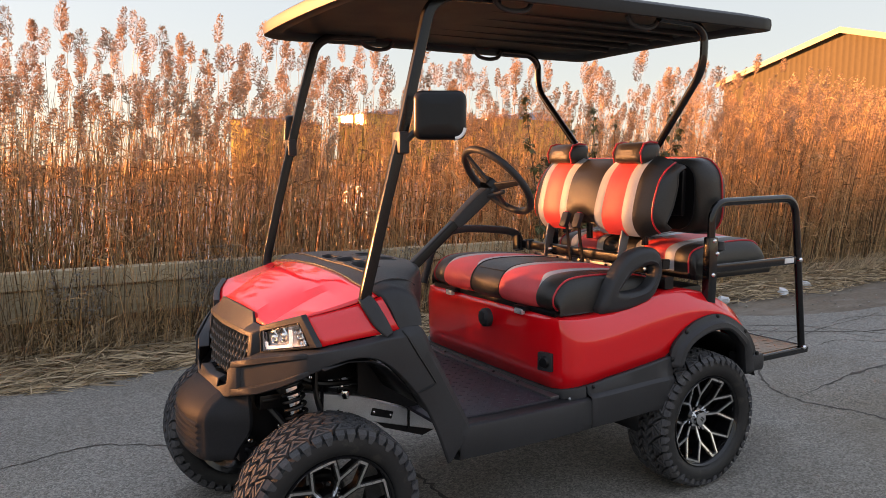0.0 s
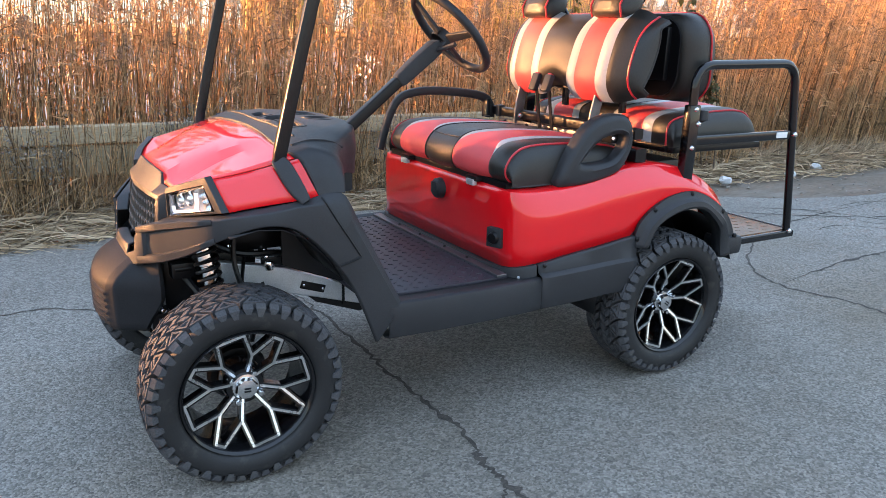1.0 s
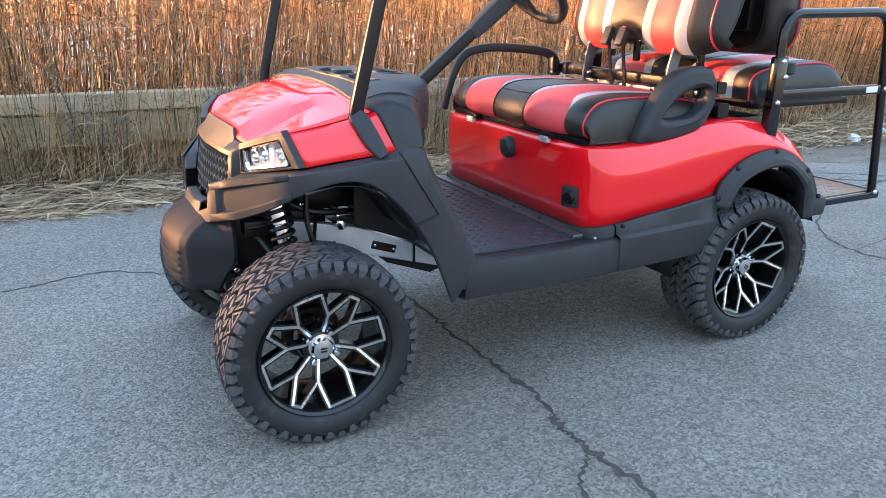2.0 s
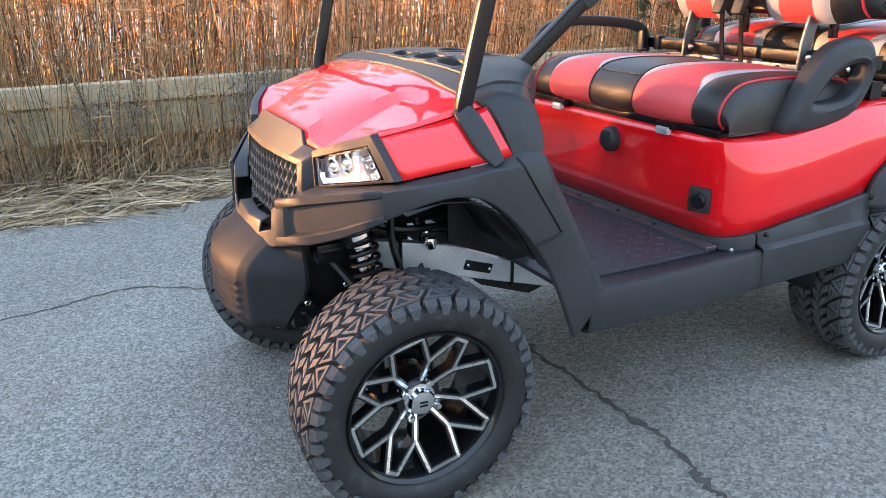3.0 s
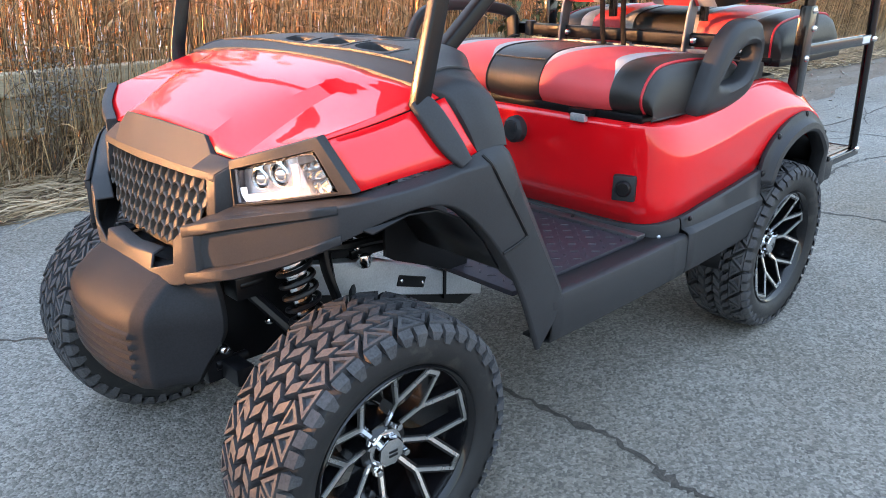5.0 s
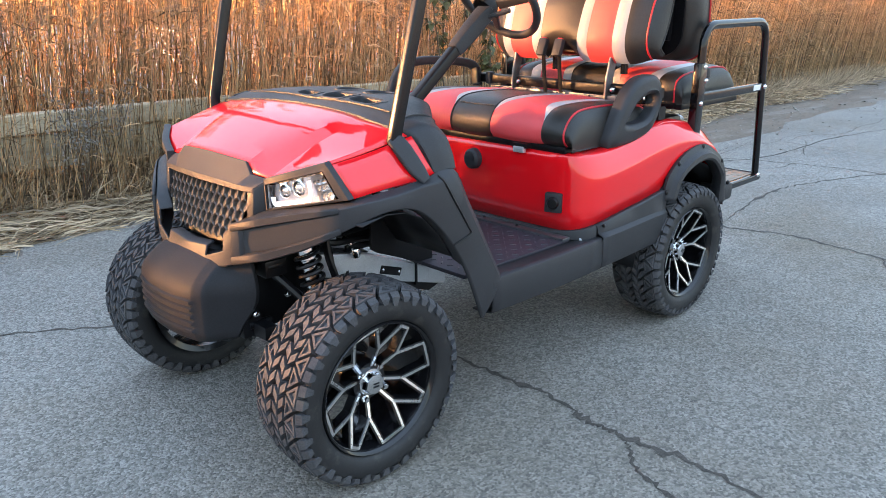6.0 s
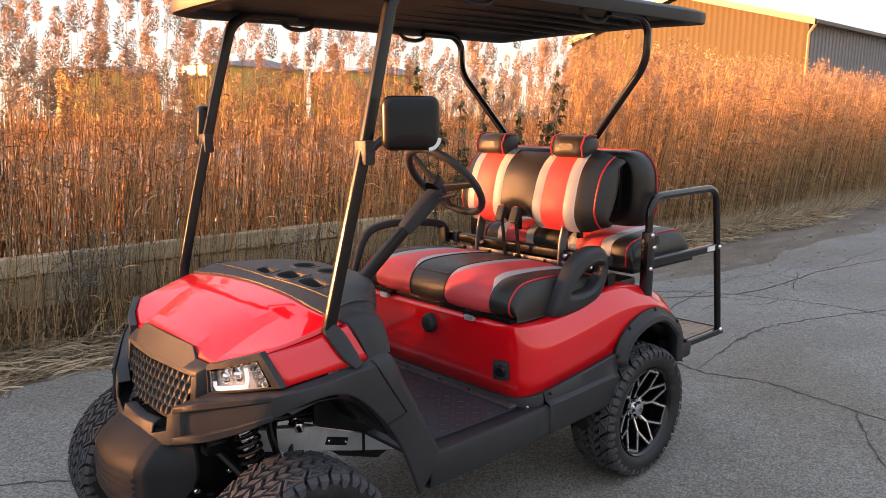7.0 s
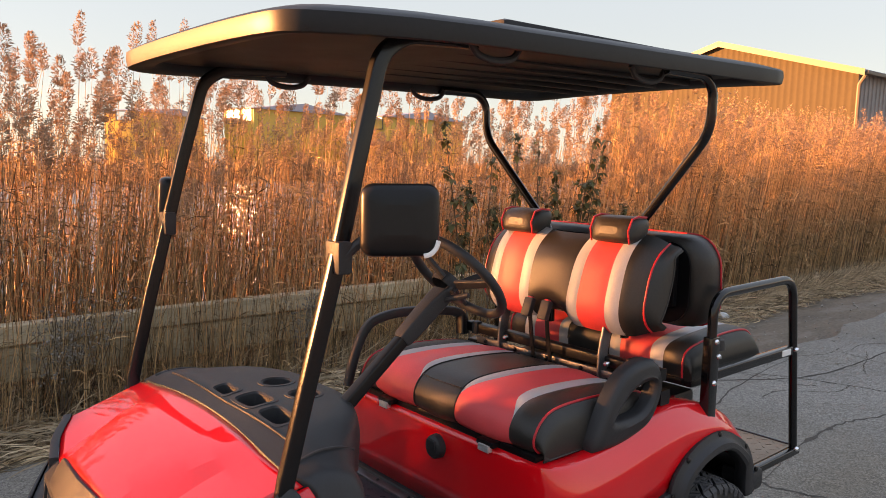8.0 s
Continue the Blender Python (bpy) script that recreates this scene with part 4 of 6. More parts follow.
def in_grille(y, z, m=0.0):
    y = abs(y)
    if z > 0.800 - m:
        return False
    if z > 0.735:
        return y < 0.246 - m
    return y < 0.246 - m - (0.735 - z) * 1.55 and z > 0.645 + m


def make_grille():
    pitch, cells = 0.033, []
    r = pitch / math.sqrt(3)
    row = 0
    z = 0.648
    while z < 0.80:
        y = -0.26 + (pitch / 2 if row % 2 else 0)
        while y < 0.26:
            if in_grille(y, z, 0.004):
                bm = bmesh.new()
                loops = []
                for rad, d, tilt in ((r, 0.003, 0), (r * 0.90, 0.005, 0), (r * 0.86, 0.004, 0), (r * 0.84, -0.003, 0.0065), (0.001, -0.002, 0)):
                    loops.append([bm.verts.new(grille_at(y + rad * math.sin(radians(60 * k)), z + rad * math.cos(radians(60 * k)), d - tilt * math.cos(radians(60 * k - 25)))) for k in range(6)])
                for l0, l1 in zip(loops, loops[1:]):
                    for k in range(6):
                        bm.faces.new((l0[k], l0[(k + 1) % 6], l1[(k + 1) % 6], l1[k]))
                cells.append(bm)
            y += pitch
        z += pitch * math.sqrt(3) / 2
        row += 1
    part("grille", join(*cells), GRILLE, cart, "black honeycomb grille", angle=20)
    back = [(y, z) for y, z in ((-0.25, 0.81), (-0.25, 0.735), (-0.10, 0.638), (0.10, 0.638), (0.25, 0.735), (0.25, 0.81))]
    part("grille_backing", prism([grille_at(y, z, -0.016) for y, z in back], (0.01, 0, 0)), SATIN, cart)


make_grille()

# fascia: the black band that wraps the nose, arches over the wheel and runs down to the sill
FASCIA = [
    ((-0.196, 0.0, 0.642), (-0.226, 0.0, 0.636), (-0.240, 0.0, 0.585)),
    ((-0.192, -0.105, 0.650), (-0.222, -0.12, 0.646), (-0.234, -0.12, 0.588)),
    ((-0.178, -0.185, 0.694), (-0.213, -0.205, 0.690), (-0.218, -0.205, 0.597)),
    ((-0.160, -0.250, 0.736), (-0.202, -0.248, 0.724), (-0.207, -0.246, 0.612)),
    ((-0.118, -0.308, 0.764), (-0.160, -0.335, 0.748), (-0.154, -0.338, 0.632)),
    ((-0.076, -0.412, 0.783), (-0.112, -0.440, 0.770), (-0.104, -0.443, 0.672)),
    ((-0.022, -0.518, 0.800), (-0.054, -0.540, 0.788), (-0.048, -0.540, 0.722)),
    ((0.055, -0.560, 0.814), (0.045, -0.594, 0.804), (0.045, -0.600, 0.766)),
    ((0.127, -0.574, 0.824), (0.125, -0.606, 0.812), (0.127, -0.610, 0.766)),
    ((0.200, -0.584, 0.834), (0.198, -0.611, 0.820), (0.189, -0.614, 0.735)),
    ((0.305, -0.590, 0.850), (0.297, -0.614, 0.810), (0.259, -0.618, 0.664)),
    ((0.362, -0.598, 0.750), (0.352, -0.620, 0.715), (0.316, -0.623, 0.581)),
    ((0.420, -0.610, 0.630), (0.408, -0.628, 0.605), (0.355, -0.630, 0.497)),
    ((0.490, -0.622, 0.484), (0.475, -0.637, 0.474), (0.400, -0.637, 0.372)),
]


def make_fascia():
    lines = []
    for k in range(3):
        nose = [Vector(c[k]) for c in FASCIA[:5]]
        lines.append(nose[:-1] + smooth_line([c[k] for c in FASCIA[4:]], 4))
    top, mid, low = lines
    belly = [mix3(a, b, 0.5) + (Vector((0, -0.004, 0)) if i > 4 else Vector((-0.003, 0, 0))) for i, (a, b) in enumerate(zip(mid, low))]
    under = []
    for k, p in enumerate(low):
        d = Vector((0.16 - p.x, -0.1 - p.y, 0)).normalized() * (0.035 if k < len(low) - 8 else 0.012)
        under.append(p + d + Vector((0, 0, -0.004)))
    near = [top, mid, belly, low, under]
    mirrored = [[Vector((p.x, -p.y, p.z)) for p in r[:0:-1]] + r for r in near]
    band = sheet(mirrored)
    skin = BVHTree.FromBMesh(band)
    # a slot on either side of the middle
    slot = [f for f in band.faces if 0.12 < abs(f.calc_center_median().y) < 0.20 and 0.62 < f.calc_center_median().z < 0.70 and f.calc_center_median().x < -0.18]
    bmesh.ops.delete(band, geom=slot, context="FACES")
    part("front_fascia", band, PLASTIC, cart, "matt black front fascia and fender flares", solid=0.008, bevel=0.003, angle=30, offset=1.0)
    # corner block and the shelves that run back from it

    def on_band(i, t, d=0.0):
        j = min(i + 1, len(mid) - 1)
        out = (mid[j] - mid[i - 1]).cross(low[i] - mid[i]).normalized()
        out = out if out.y < 0 or (abs(out.y) < 0.2 and out.x < 0) else -out
        return mix3(mid[i], low[i], t) + out * d
    corner = sheet([[mix3(on_band(3, t, d), on_band(4, t, d), u) for t in (0.0, 0.88)] for u, d in ((0.0, 0.001), (0.0, 0.010), (0.26, 0.010), (0.36, 0.001))])
    both("fascia_corner", corner, PLASTIC, cart, solid=0.004, bevel=0.002, angle=15)
    shelf = sheet([[on_band(i, t, d * k) for i, k in ((3, 1), (4, 0.95), (5, 0.85), (6, 0.75), (8, 0.55), (10, 0.35), (12, 0.1))] for t, d in ((-0.02, 0.001), (0.0, 0.010), (0.13, 0.010), (0.17, 0.001))])
    both("fascia_rib", shelf, PLASTIC, cart, solid=0.003, angle=15)
    shelf = sheet([[on_band(i, t, d * k) for i, k in ((3, 1), (4, 0.95), (5, 0.85), (6, 0.75), (8, 0.55), (10, 0.35), (12, 0.1))] for t, d in ((0.78, 0.001), (0.82, 0.010), (0.97, 0.008), (1.0, 0.001))])
    both("fascia_rib", shelf, PLASTIC, cart, solid=0.003, angle=15)
    # shut line of the fender: a dark raised bead in place of its shade
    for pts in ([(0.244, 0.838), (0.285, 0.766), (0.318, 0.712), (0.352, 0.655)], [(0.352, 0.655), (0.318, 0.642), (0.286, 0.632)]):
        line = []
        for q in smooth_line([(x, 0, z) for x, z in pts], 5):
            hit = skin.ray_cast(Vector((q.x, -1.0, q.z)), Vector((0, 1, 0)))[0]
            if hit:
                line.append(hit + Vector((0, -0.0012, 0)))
        both("panel_gap_shade", sweep(line, ring(0.0032, 6)), SATIN, cart)


make_fascia()


# headlights
def light_at(u, v, d=0.0):
    a, b, c, e = Vector((-0.118, -0.306, 0.764)), Vector((-0.030, -0.516, 0.808)), Vector((-0.047, -0.474, 0.876)), Vector((-0.118, -0.304, 0.828))
    p = (a * (1 - u) + b * u) * (1 - v) + (e * (1 - u) + c * u) * v
    n = (b - a).cross(e - a).normalized()
    return p + n * (d + 0.010 * math.sin(math.pi * min(max(u, 0), 1)))


def light_patch(us, vs, d):
    return sheet([[light_at(u, v, d) for u in us] for v in vs])


def make_headlight():
    us, vs = [k / 10 for k in range(11)], [k / 5 for k in range(6)]
    pieces = []
    loops = []
    for grow, d in ((0.0, -0.004), (0.10, 0.012), (0.9, 0.010), (1.0, 0.004), (1.0, -0.012)):
        lo, hi, inn, out = -0.08 * grow, 1 + 0.30 * grow, -0.03 * grow, 1 + 0.13 * grow
        q = [light_at(u, v, d) for u, v in [(inn, lo)] + [(k / 8, lo) for k in range(9)] + [(out + 0.01 * grow, lo), (out, hi)] + [(1 - k / 8, hi) for k in range(9)] + [(inn, hi)]]
        loops.append(q)
    bezel = sheet(loops, close=True)
    reflector = join(light_patch(us, vs, -0.020), sheet([[light_at(u, v, d) for u, v in [(k / 8, 0) for k in range(9)] + [(1, 1)] + [(1 - k / 8, 1) for k in range(1, 9)]] for d in (-0.020, 0.001)], close=True))
    bar_path = [light_at(u, v, -0.006) for u, v in ((0.06, 0.42), (0.06, 0.14), (0.30, 0.10), (0.60, 0.10), (0.66, 0.40), (0.70, 0.80))]
    strip_light = sweep(rounded(bar_path, 0.012, 4), oblong(0.011, 0.008, 0.003, 2))
    n = (light_at(0.5, 0.5, 1) - light_at(0.5, 0.5, 0)).normalized()
    turn = n.to_track_quat("Z", "Y").to_matrix().to_4x4()

    def eye_at(u, v, r):
        place = Matrix.Translation(light_at(u, v, -0.022)) @ turn
        ringed = moved(lathe([(r, 0.0), (r * 1.02, 0.014), (r * 0.86, 0.016), (r * 0.80, 0.004)], 24, "z"), place)
        ball = moved(lathe([(r * 0.78, 0.003), (r * 0.70, 0.010), (r * 0.42, 0.017), (0, 0.020)], 24, "z"), place)
        return ringed, ball
    eyes = [eye_at(0.27, 0.58, 0.019), eye_at(0.50, 0.60, 0.021)]
    dots = []
    for i in range(4):
        for j in range(3):
            u, v = 0.74 + 0.062 * i + 0.02 * (2 - j), 0.16 + 0.25 * j
            bm = bmesh.new()
            q = [bm.verts.new(light_at(u + du, v + dv, -0.018)) for du, dv in ((-0.026, -0.10), (0.026, -0.10), (0.026, 0.10), (-0.026, 0.10))]
            t = bm.verts.new(light_at(u, v, -0.008))
            for a in range(4):
                bm.faces.new((q[a], q[(a + 1) % 4], t))
            dots.append(bm)
    lens = light_patch(us, vs, 0.004)
    for flipf in (False, True):
        f = (lambda b: flip(b)) if flipf else (lambda b: b.copy())
        light = part("headlight", f(reflector), SILVER, cart, "clear headlight with a white light bar", solid=0.003)
        part("bezel", f(bezel), PLASTIC, light, bevel=0.002)
        part("light_bar", f(strip_light), LAMP_WHITE, light)
        for ringed, ball in eyes:
            part("projector_ring", f(ringed), CHROME, light)
            part("projector_lens", f(ball), CHROME, light)
        part("stud_plate", f(light_patch([0.70, 0.8, 0.9, 1.0], vs, -0.0185)), IRON, light)
        part("reflector_studs", f(join(*[d.copy() for d in dots])), CHROME, light, angle=5)
        glass = part("lens", f(lens), CLEAR, light, solid=0.002)
        glass.visible_shadow = False


make_headlight()


# moulded bumper under the nose
def make_cowl():
    # height, front, half-width in front, half-width behind, rib
    levels = [(0.607, -0.196, 0.176, 0.226, 0), (0.603, -0.212, 0.190, 0.246, 0), (0.594, -0.232, 0.200, 0.260, 0), (0.580, -0.256, 0.206, 0.270, 0), (0.564, -0.277, 0.211, 0.277, 0),
              (0.549, -0.293, 0.215, 0.281, 0), (0.536, -0.304, 0.218, 0.284, 0), (0.522, -0.311, 0.220, 0.286, 0), (0.508, -0.314, 0.221, 0.287, 0)]
    z = 0.498
    for k in range(5):
        levels += [(z, -0.314, 0.221, 0.287, 0), (z - 0.004, -0.314, 0.221, 0.287, 0.006), (z - 0.013, -0.314, 0.221, 0.287, 0.006), (z - 0.016, -0.314, 0.221, 0.287, 0)]
        z -= 0.0215
    levels += [(0.378, -0.311, 0.220, 0.285, 0), (0.368, -0.303, 0.215, 0.279, 0), (0.363, -0.290, 0.208, 0.270, 0)]
    rows = []
    for z, xf, w, wb, rib in levels:
        xf += 0.018
        w, wb, z = w - 0.018, wb - 0.016 - 0.040 * smoothstep(0.52, 0.37, z), z + 0.016
        r, back = 0.030, -0.150 - 0.05 * smoothstep(0.50, 0.37, z)
        half = [Vector((back, -wb + 0.004, z)), Vector((back - 0.012, -wb, z)), mix3((back - 0.012, -wb, z), (xf + r + 0.012, -w - 0.006, z), 0.5), Vector((xf + r + 0.010, -w - 0.004, z))]
        for k in range(1, 6):
            a = radians(90 * k / 6)
            half.append(Vector((xf + r - r * math.sin(a), -w + (r - r * math.cos(a)), z)))
        for y, q in ((-w + r + 0.004, 0), (-w + r + 0.010, 1), (-0.11, 1), (-0.075, 1), (-0.04, 1)):
            half.append(Vector((xf - 0.030 * (1 - (y / w) ** 2) - rib * q, y, z)))
        mid = Vector((xf - 0.030 - rib, 0, z))
        rows.append(half + [mid] + [Vector((p.x, -p.y, p.z)) for p in half[::-1]])
    part("front_bumper", sheet(rows), BUMPER, cart, "moulded black bumper with ribbed front", solid=0.006, angle=35)
    part("bumper_top", sheet([[mix3((-0.05, y, 0.608), (-0.20, y, 0.606), t) for y in (-0.17, -0.08, 0, 0.08, 0.17)] for t in (0, 0.5, 1)]), BUMPER, cart, solid=0.006)


make_cowl()


# dashboard with cup holders
HOLES = [("round", 0.398, 0.042, 0.043, 0.043), ("round", 0.404, -0.114, 0.043, 0.043), ("box", 0.281, -0.073, 0.036, 0.058),
         ("box", 0.273, -0.229, 0.030, 0.062), ("box", 0.262, 0.072, 0.022, 0.045)]


def hole_outline(kind, x, y, a, b, grow=0.0, n=28):
    out = []
    for k in range(n):
        t = 2 * math.pi * k / n
        c, s = math.cos(t), math.sin(t)
        e = 1.0 if kind == "round" else 0.42
        out.append((x + (a + grow) * math.copysign(abs(c) ** e, c), y + (b + grow) * math.copysign(abs(s) ** e, s)))
    return out


def make_dash():
    cols = [
        [(0.245, -0.588, 0.842), (0.280, -0.592, 0.850), (0.315, -0.590, 0.846), (0.322, -0.575, 0.842), (0.325, -0.54, 0.838)],
        [(0.226, -0.570, 0.900), (0.270, -0.576, 0.905), (0.318, -0.572, 0.888), (0.330, -0.555, 0.87), (0.335, -0.52, 0.86)],
        [(0.205, -0.538, 0.950), (0.255, -0.545, 0.962), (0.305, -0.550, 0.940), (0.335, -0.535, 0.91), (0.345, -0.50, 0.88)],
        [(0.176, -0.490, 0.964), (0.240, -0.492, 0.980), (0.305, -0.500, 0.968), (0.340, -0.490, 0.935), (0.345, -0.48, 0.87)],
        [(0.172, -0.400, 0.974), (0.250, -0.400, 0.996), (0.350, -0.410, 0.986), (0.388, -0.405, 0.955), (0.392, -0.40, 0.87)],
        [(0.176, -0.300, 0.984), (0.270, -0.300, 1.007), (0.430, -0.300, 1.000), (0.465, -0.300, 0.965), (0.462, -0.30, 0.85)],
        [(0.184, -0.150, 0.991), (0.280, -0.150, 1.014), (0.480, -0.150, 1.006), (0.512, -0.150, 0.965), (0.505, -0.15, 0.84)],
        [(0.187, 0.0, 0.993), (0.290, 0.0, 1.014), (0.485, 0.0, 1.006), (0.518, 0.0, 0.965), (0.508, 0.0, 0.84)],
    ]
    cols = half_and_half([smooth_line(c, 16) for c in cols])
    rows = transposed([list(c) for c in cols])
    rows = [smooth_line(r, 11) for r in rows]
    rows = [[p + Vector((0.002, 0, -0.03)) for p in rows[0]], [p + Vector((-0.003, 0, -0.006)) for p in rows[0]]] + rows
    bm = sheet(rows)
    gone = []
    for f in bm.faces:
        c = f.calc_center_median()
        for kind, x, y, a, b in HOLES:
            e = 2 if kind == "round" else 4.5
            if c.z > 0.97 and abs((c.x - x) / a) ** e + abs((c.y - y) / b) ** e < (1.16 if kind == "round" else 1.35):
                gone.append(f)
                break
    bmesh.ops.delete(bm, geom=gone, context="FACES")
    dash = part("dashboard", bm, PLASTIC, cart, "black moulded dashboard with cup holders", angle=45)
    spots = [v.co.copy() for v in dash.data.vertices if v.co.z > 0.95]

    def top_at(x, y):
        near = sorted(spots, key=lambda q: (q.x - x) ** 2 + (q.y - y) ** 2)[:4]
        return sum(q.z for q in near) / 4
    for kind, x, y, a, b in HOLES:
        loops = [[Vector((px, py, top_at(px, py) + z)) for px, py in hole_outline(kind, x, y, a, b, g)] for g, z in ((0.012, -0.004), (0.010, 0.002), (0.001, 0.0025), (-0.004, -0.002), (-0.009, -0.06))]
        bm = sheet(loops, close=True)
        bm.faces.new([bm.verts.new(p) for p in loops[-1]])
        part("cup_holder" if kind == "round" else "dash_tray", bm, PLASTIC, dash)
    part("dash_ledge", sweep(smooth_line([(0.226 + 0.01 * abs(y), y, top_at(0.226, y) + 0.001) for y in (-0.40, -0.30, -0.2, -0.1, 0.0, 0.1, 0.2, 0.3, 0.4)], 4), oblong(0.006, 0.008, 0.002, 2)), PLASTIC, dash)
    # shallow ledge on each shoulder
    for s in (-1, 1):
        part("dash_ledge", sweep(smooth_line([(x, s * y, top_at(x, s * y) + 0.001) for x, y in ((0.20, 0.470), (0.26, 0.462), (0.32, 0.455), (0.37, 0.43))], 5), oblong(0.010, 0.006, 0.002, 2)), PLASTIC, dash)
    part("dash_face", box(0.40, 0.47, -0.27, 0.30, 0.78, 0.90, 0.015), PLASTIC, cart)
    part("fire_wall", box(0.30, 0.325, -0.22, 0.40, 0.53, 0.86, 0.008), SATIN, cart)


make_dash()


# front roof posts, each with the blade that holds it
def make_post():
    path = [(0.146, -0.520, 0.925), (0.150, -0.526, 0.965), (0.212, -0.532, 1.215), (0.268, -0.534, 1.425), (0.322, -0.530, 1.64), (0.385, -0.520, 1.870), (0.455, -0.515, 1.915), (0.66, -0.512, 1.925)]
    both("roof_post", sweep(rounded(path, 0.05, 5), oblong(0.026, 0.036, 0.005), up=(1, 0, 0)), POST, cart, "black powder-coated steel roof post")
    blade = [(0.138, -0.522, 0.945), (0.152, -0.541, 0.925), (0.176, -0.574, 0.870), (0.198, -0.598, 0.830)]
    both("post_blade", sweep(smooth_line(blade, 4), lambda s: oblong(0.050 * max(math.sin(math.pi * (0.12 + 0.80 * s)), 0.3) ** 0.45, 0.018, 0.007), up=(0, -1, 0)), PLASTIC, cart)


make_post()

# mirrors
def make_mirror(side):
    y = -1 if side == "near" else 1
    yaw = -57 if side == "near" else -18
    c = Vector((0.350, -0.655, 1.518)) if side == "near" else Vector((0.30, 0.625, 1.50))
    shape = oblong(0.165, 0.150, 0.026, 5)
    loops = [[(d, u * s, v * s) for u, v in shape] for d, s in ((0.020, 0.93), (0.012, 1.0), (-0.006, 1.0), (-0.020, 0.94), (-0.026, 0.80), (-0.028, 0.4))]
    shell = sheet([[Vector(p) for p in l] for l in loops], close=True)
    shell.faces.new([shell.verts.new(p) for p in loops[-1]])
    place = Matrix.Translation(c) @ Matrix.Rotation(radians(y * yaw), 4, "Z") @ Matrix.Rotation(radians(4), 4, "Y")
    mirror = part("side_mirror", moved(shell, place), SATIN, cart, "matt black plastic side mirror", angle=50)
    glass = sheet([[Vector((0.019, u * s, v * s)) for u, v in shape] for s in (0.92, 0.5, 0.01)], close=True)
    part("mirror_glass", moved(glass, place), CHROME, mirror)
    inner = c + Vector((-0.02, -y * 0.07, -0.03))
    clamp = Vector((0.272, y * 0.537, 1.435))
    part("mirror_arm", tube([inner, inner * 0.5 + clamp * 0.5, clamp + Vector((0, y * 0.02, 0))], 0.011, 0.02, 8), PLASTIC, mirror)
    part("mirror_clamp", box(clamp.x - 0.018, clamp.x + 0.018, clamp.y - 0.03, clamp.y + 0.03, clamp.z - 0.035, clamp.z + 0.035, 0.008), PLASTIC, mirror)
    if side == "near":
        curl = [place @ Vector((-0.0215, u, v)) for u, v in ((-0.050, -0.0735), (-0.064, -0.069), (-0.075, -0.058), (-0.0805, -0.042))]
        part("mirror_label", sweep(smooth_line(curl, 4), lambda s: oblong(0.016, 0.010, 0.003, 2)), WHITE, mirror)


make_mirror("near")
make_mirror("far")


# roof
def make_roof():
    def outline(grow, z):
        side = [(0.142, 0.0), (0.142, 0.15), (0.144, 0.29), (0.147, 0.40), (0.152, 0.47), (0.166, 0.515), (0.200, 0.552), (0.255, 0.578), (0.33, 0.596), (0.43, 0.607), (0.60, 0.616), (0.80, 0.622), (1.0, 0.627), (1.2, 0.631), (1.4, 0.635),
                (1.6, 0.638), (1.78, 0.641), (1.88, 0.642), (1.935, 0.636), (1.960, 0.618), (1.968, 0.59), (1.970, 0.40), (1.970, 0.20), (1.970, 0.0)]
        cx = 1.05
        near = [(cx + (x - cx) * (1 + grow / 0.9), y * (1 + grow / 0.63)) for x, y in side]
        ring_pts = [(x, -y) for x, y in near] + [(x, y) for x, y in near[-2:0:-1]]
        out = []
        for x, y in ring_pts:
            out.append(Vector((x, y, z + 0.014 * (x - 1.0) - 0.010 * abs(y / 0.62) ** 2.5 - 0.010 * smoothstep(0.6, 0.15, x))))
        return out
    loops = [outline(g, z) for g, z in ((-0.075, 1.938), (-0.060, 1.922), (-0.006, 1.914), (0.001, 1.917), (0.004, 1.938), (0.002, 1.958), (-0.007, 1.965), (-0.06, 1.980), (-0.16, 1.992), (-0.30, 1.998))]
    shell = sheet(loops, close=True)
    for loop in (loops[0], loops[-1]):
        shell.faces.new([shell.verts.new(p) for p in loop])
    bmesh.ops.remove_doubles(shell, verts=shell.verts, dist=1e-5)
    roof = part("roof", shell, ROOF, cart, "black moulded plastic roof panel", angle=40)
    part("roof_pad", box(0.85, 1.90, -0.40, 0.40, 1.985, 2.022, 0.02), ROOF, roof)
    for y in (-0.30, -0.15, 0.0, 0.15, 0.30):
        part("roof_rib", box(0.42, 1.85, y - 0.012, y + 0.012, 1.925, 1.945, 0.004), ROOF, roof)
    for x in (0.62, 1.22):
        for s in (-1, 1):
            y = s * 0.555
            part("grab_handle", sweep(smooth_line([(x - 0.01, y, 1.918), (x + 0.015, y, 1.890), (x + 0.07, y, 1.880), (x + 0.125, y, 1.890), (x + 0.15, y, 1.918)], 5), ring(0.009, 8)), PLASTIC, roof)


make_roof()

# rear roof struts
strut = [(1.36, -0.570, 1.922), (1.56, -0.572, 1.920), (1.612, -0.574, 1.88), (1.615, -0.570, 1.745), (1.655, -0.30, 1.465), (1.67, -0.20, 1.36), (1.68, -0.20, 1.0)]
both("rear_strut", sweep(rounded(strut, 0.06, 6), ring(0.0165, 12)), GLOSSY, cart, "bent gloss black tube strut")


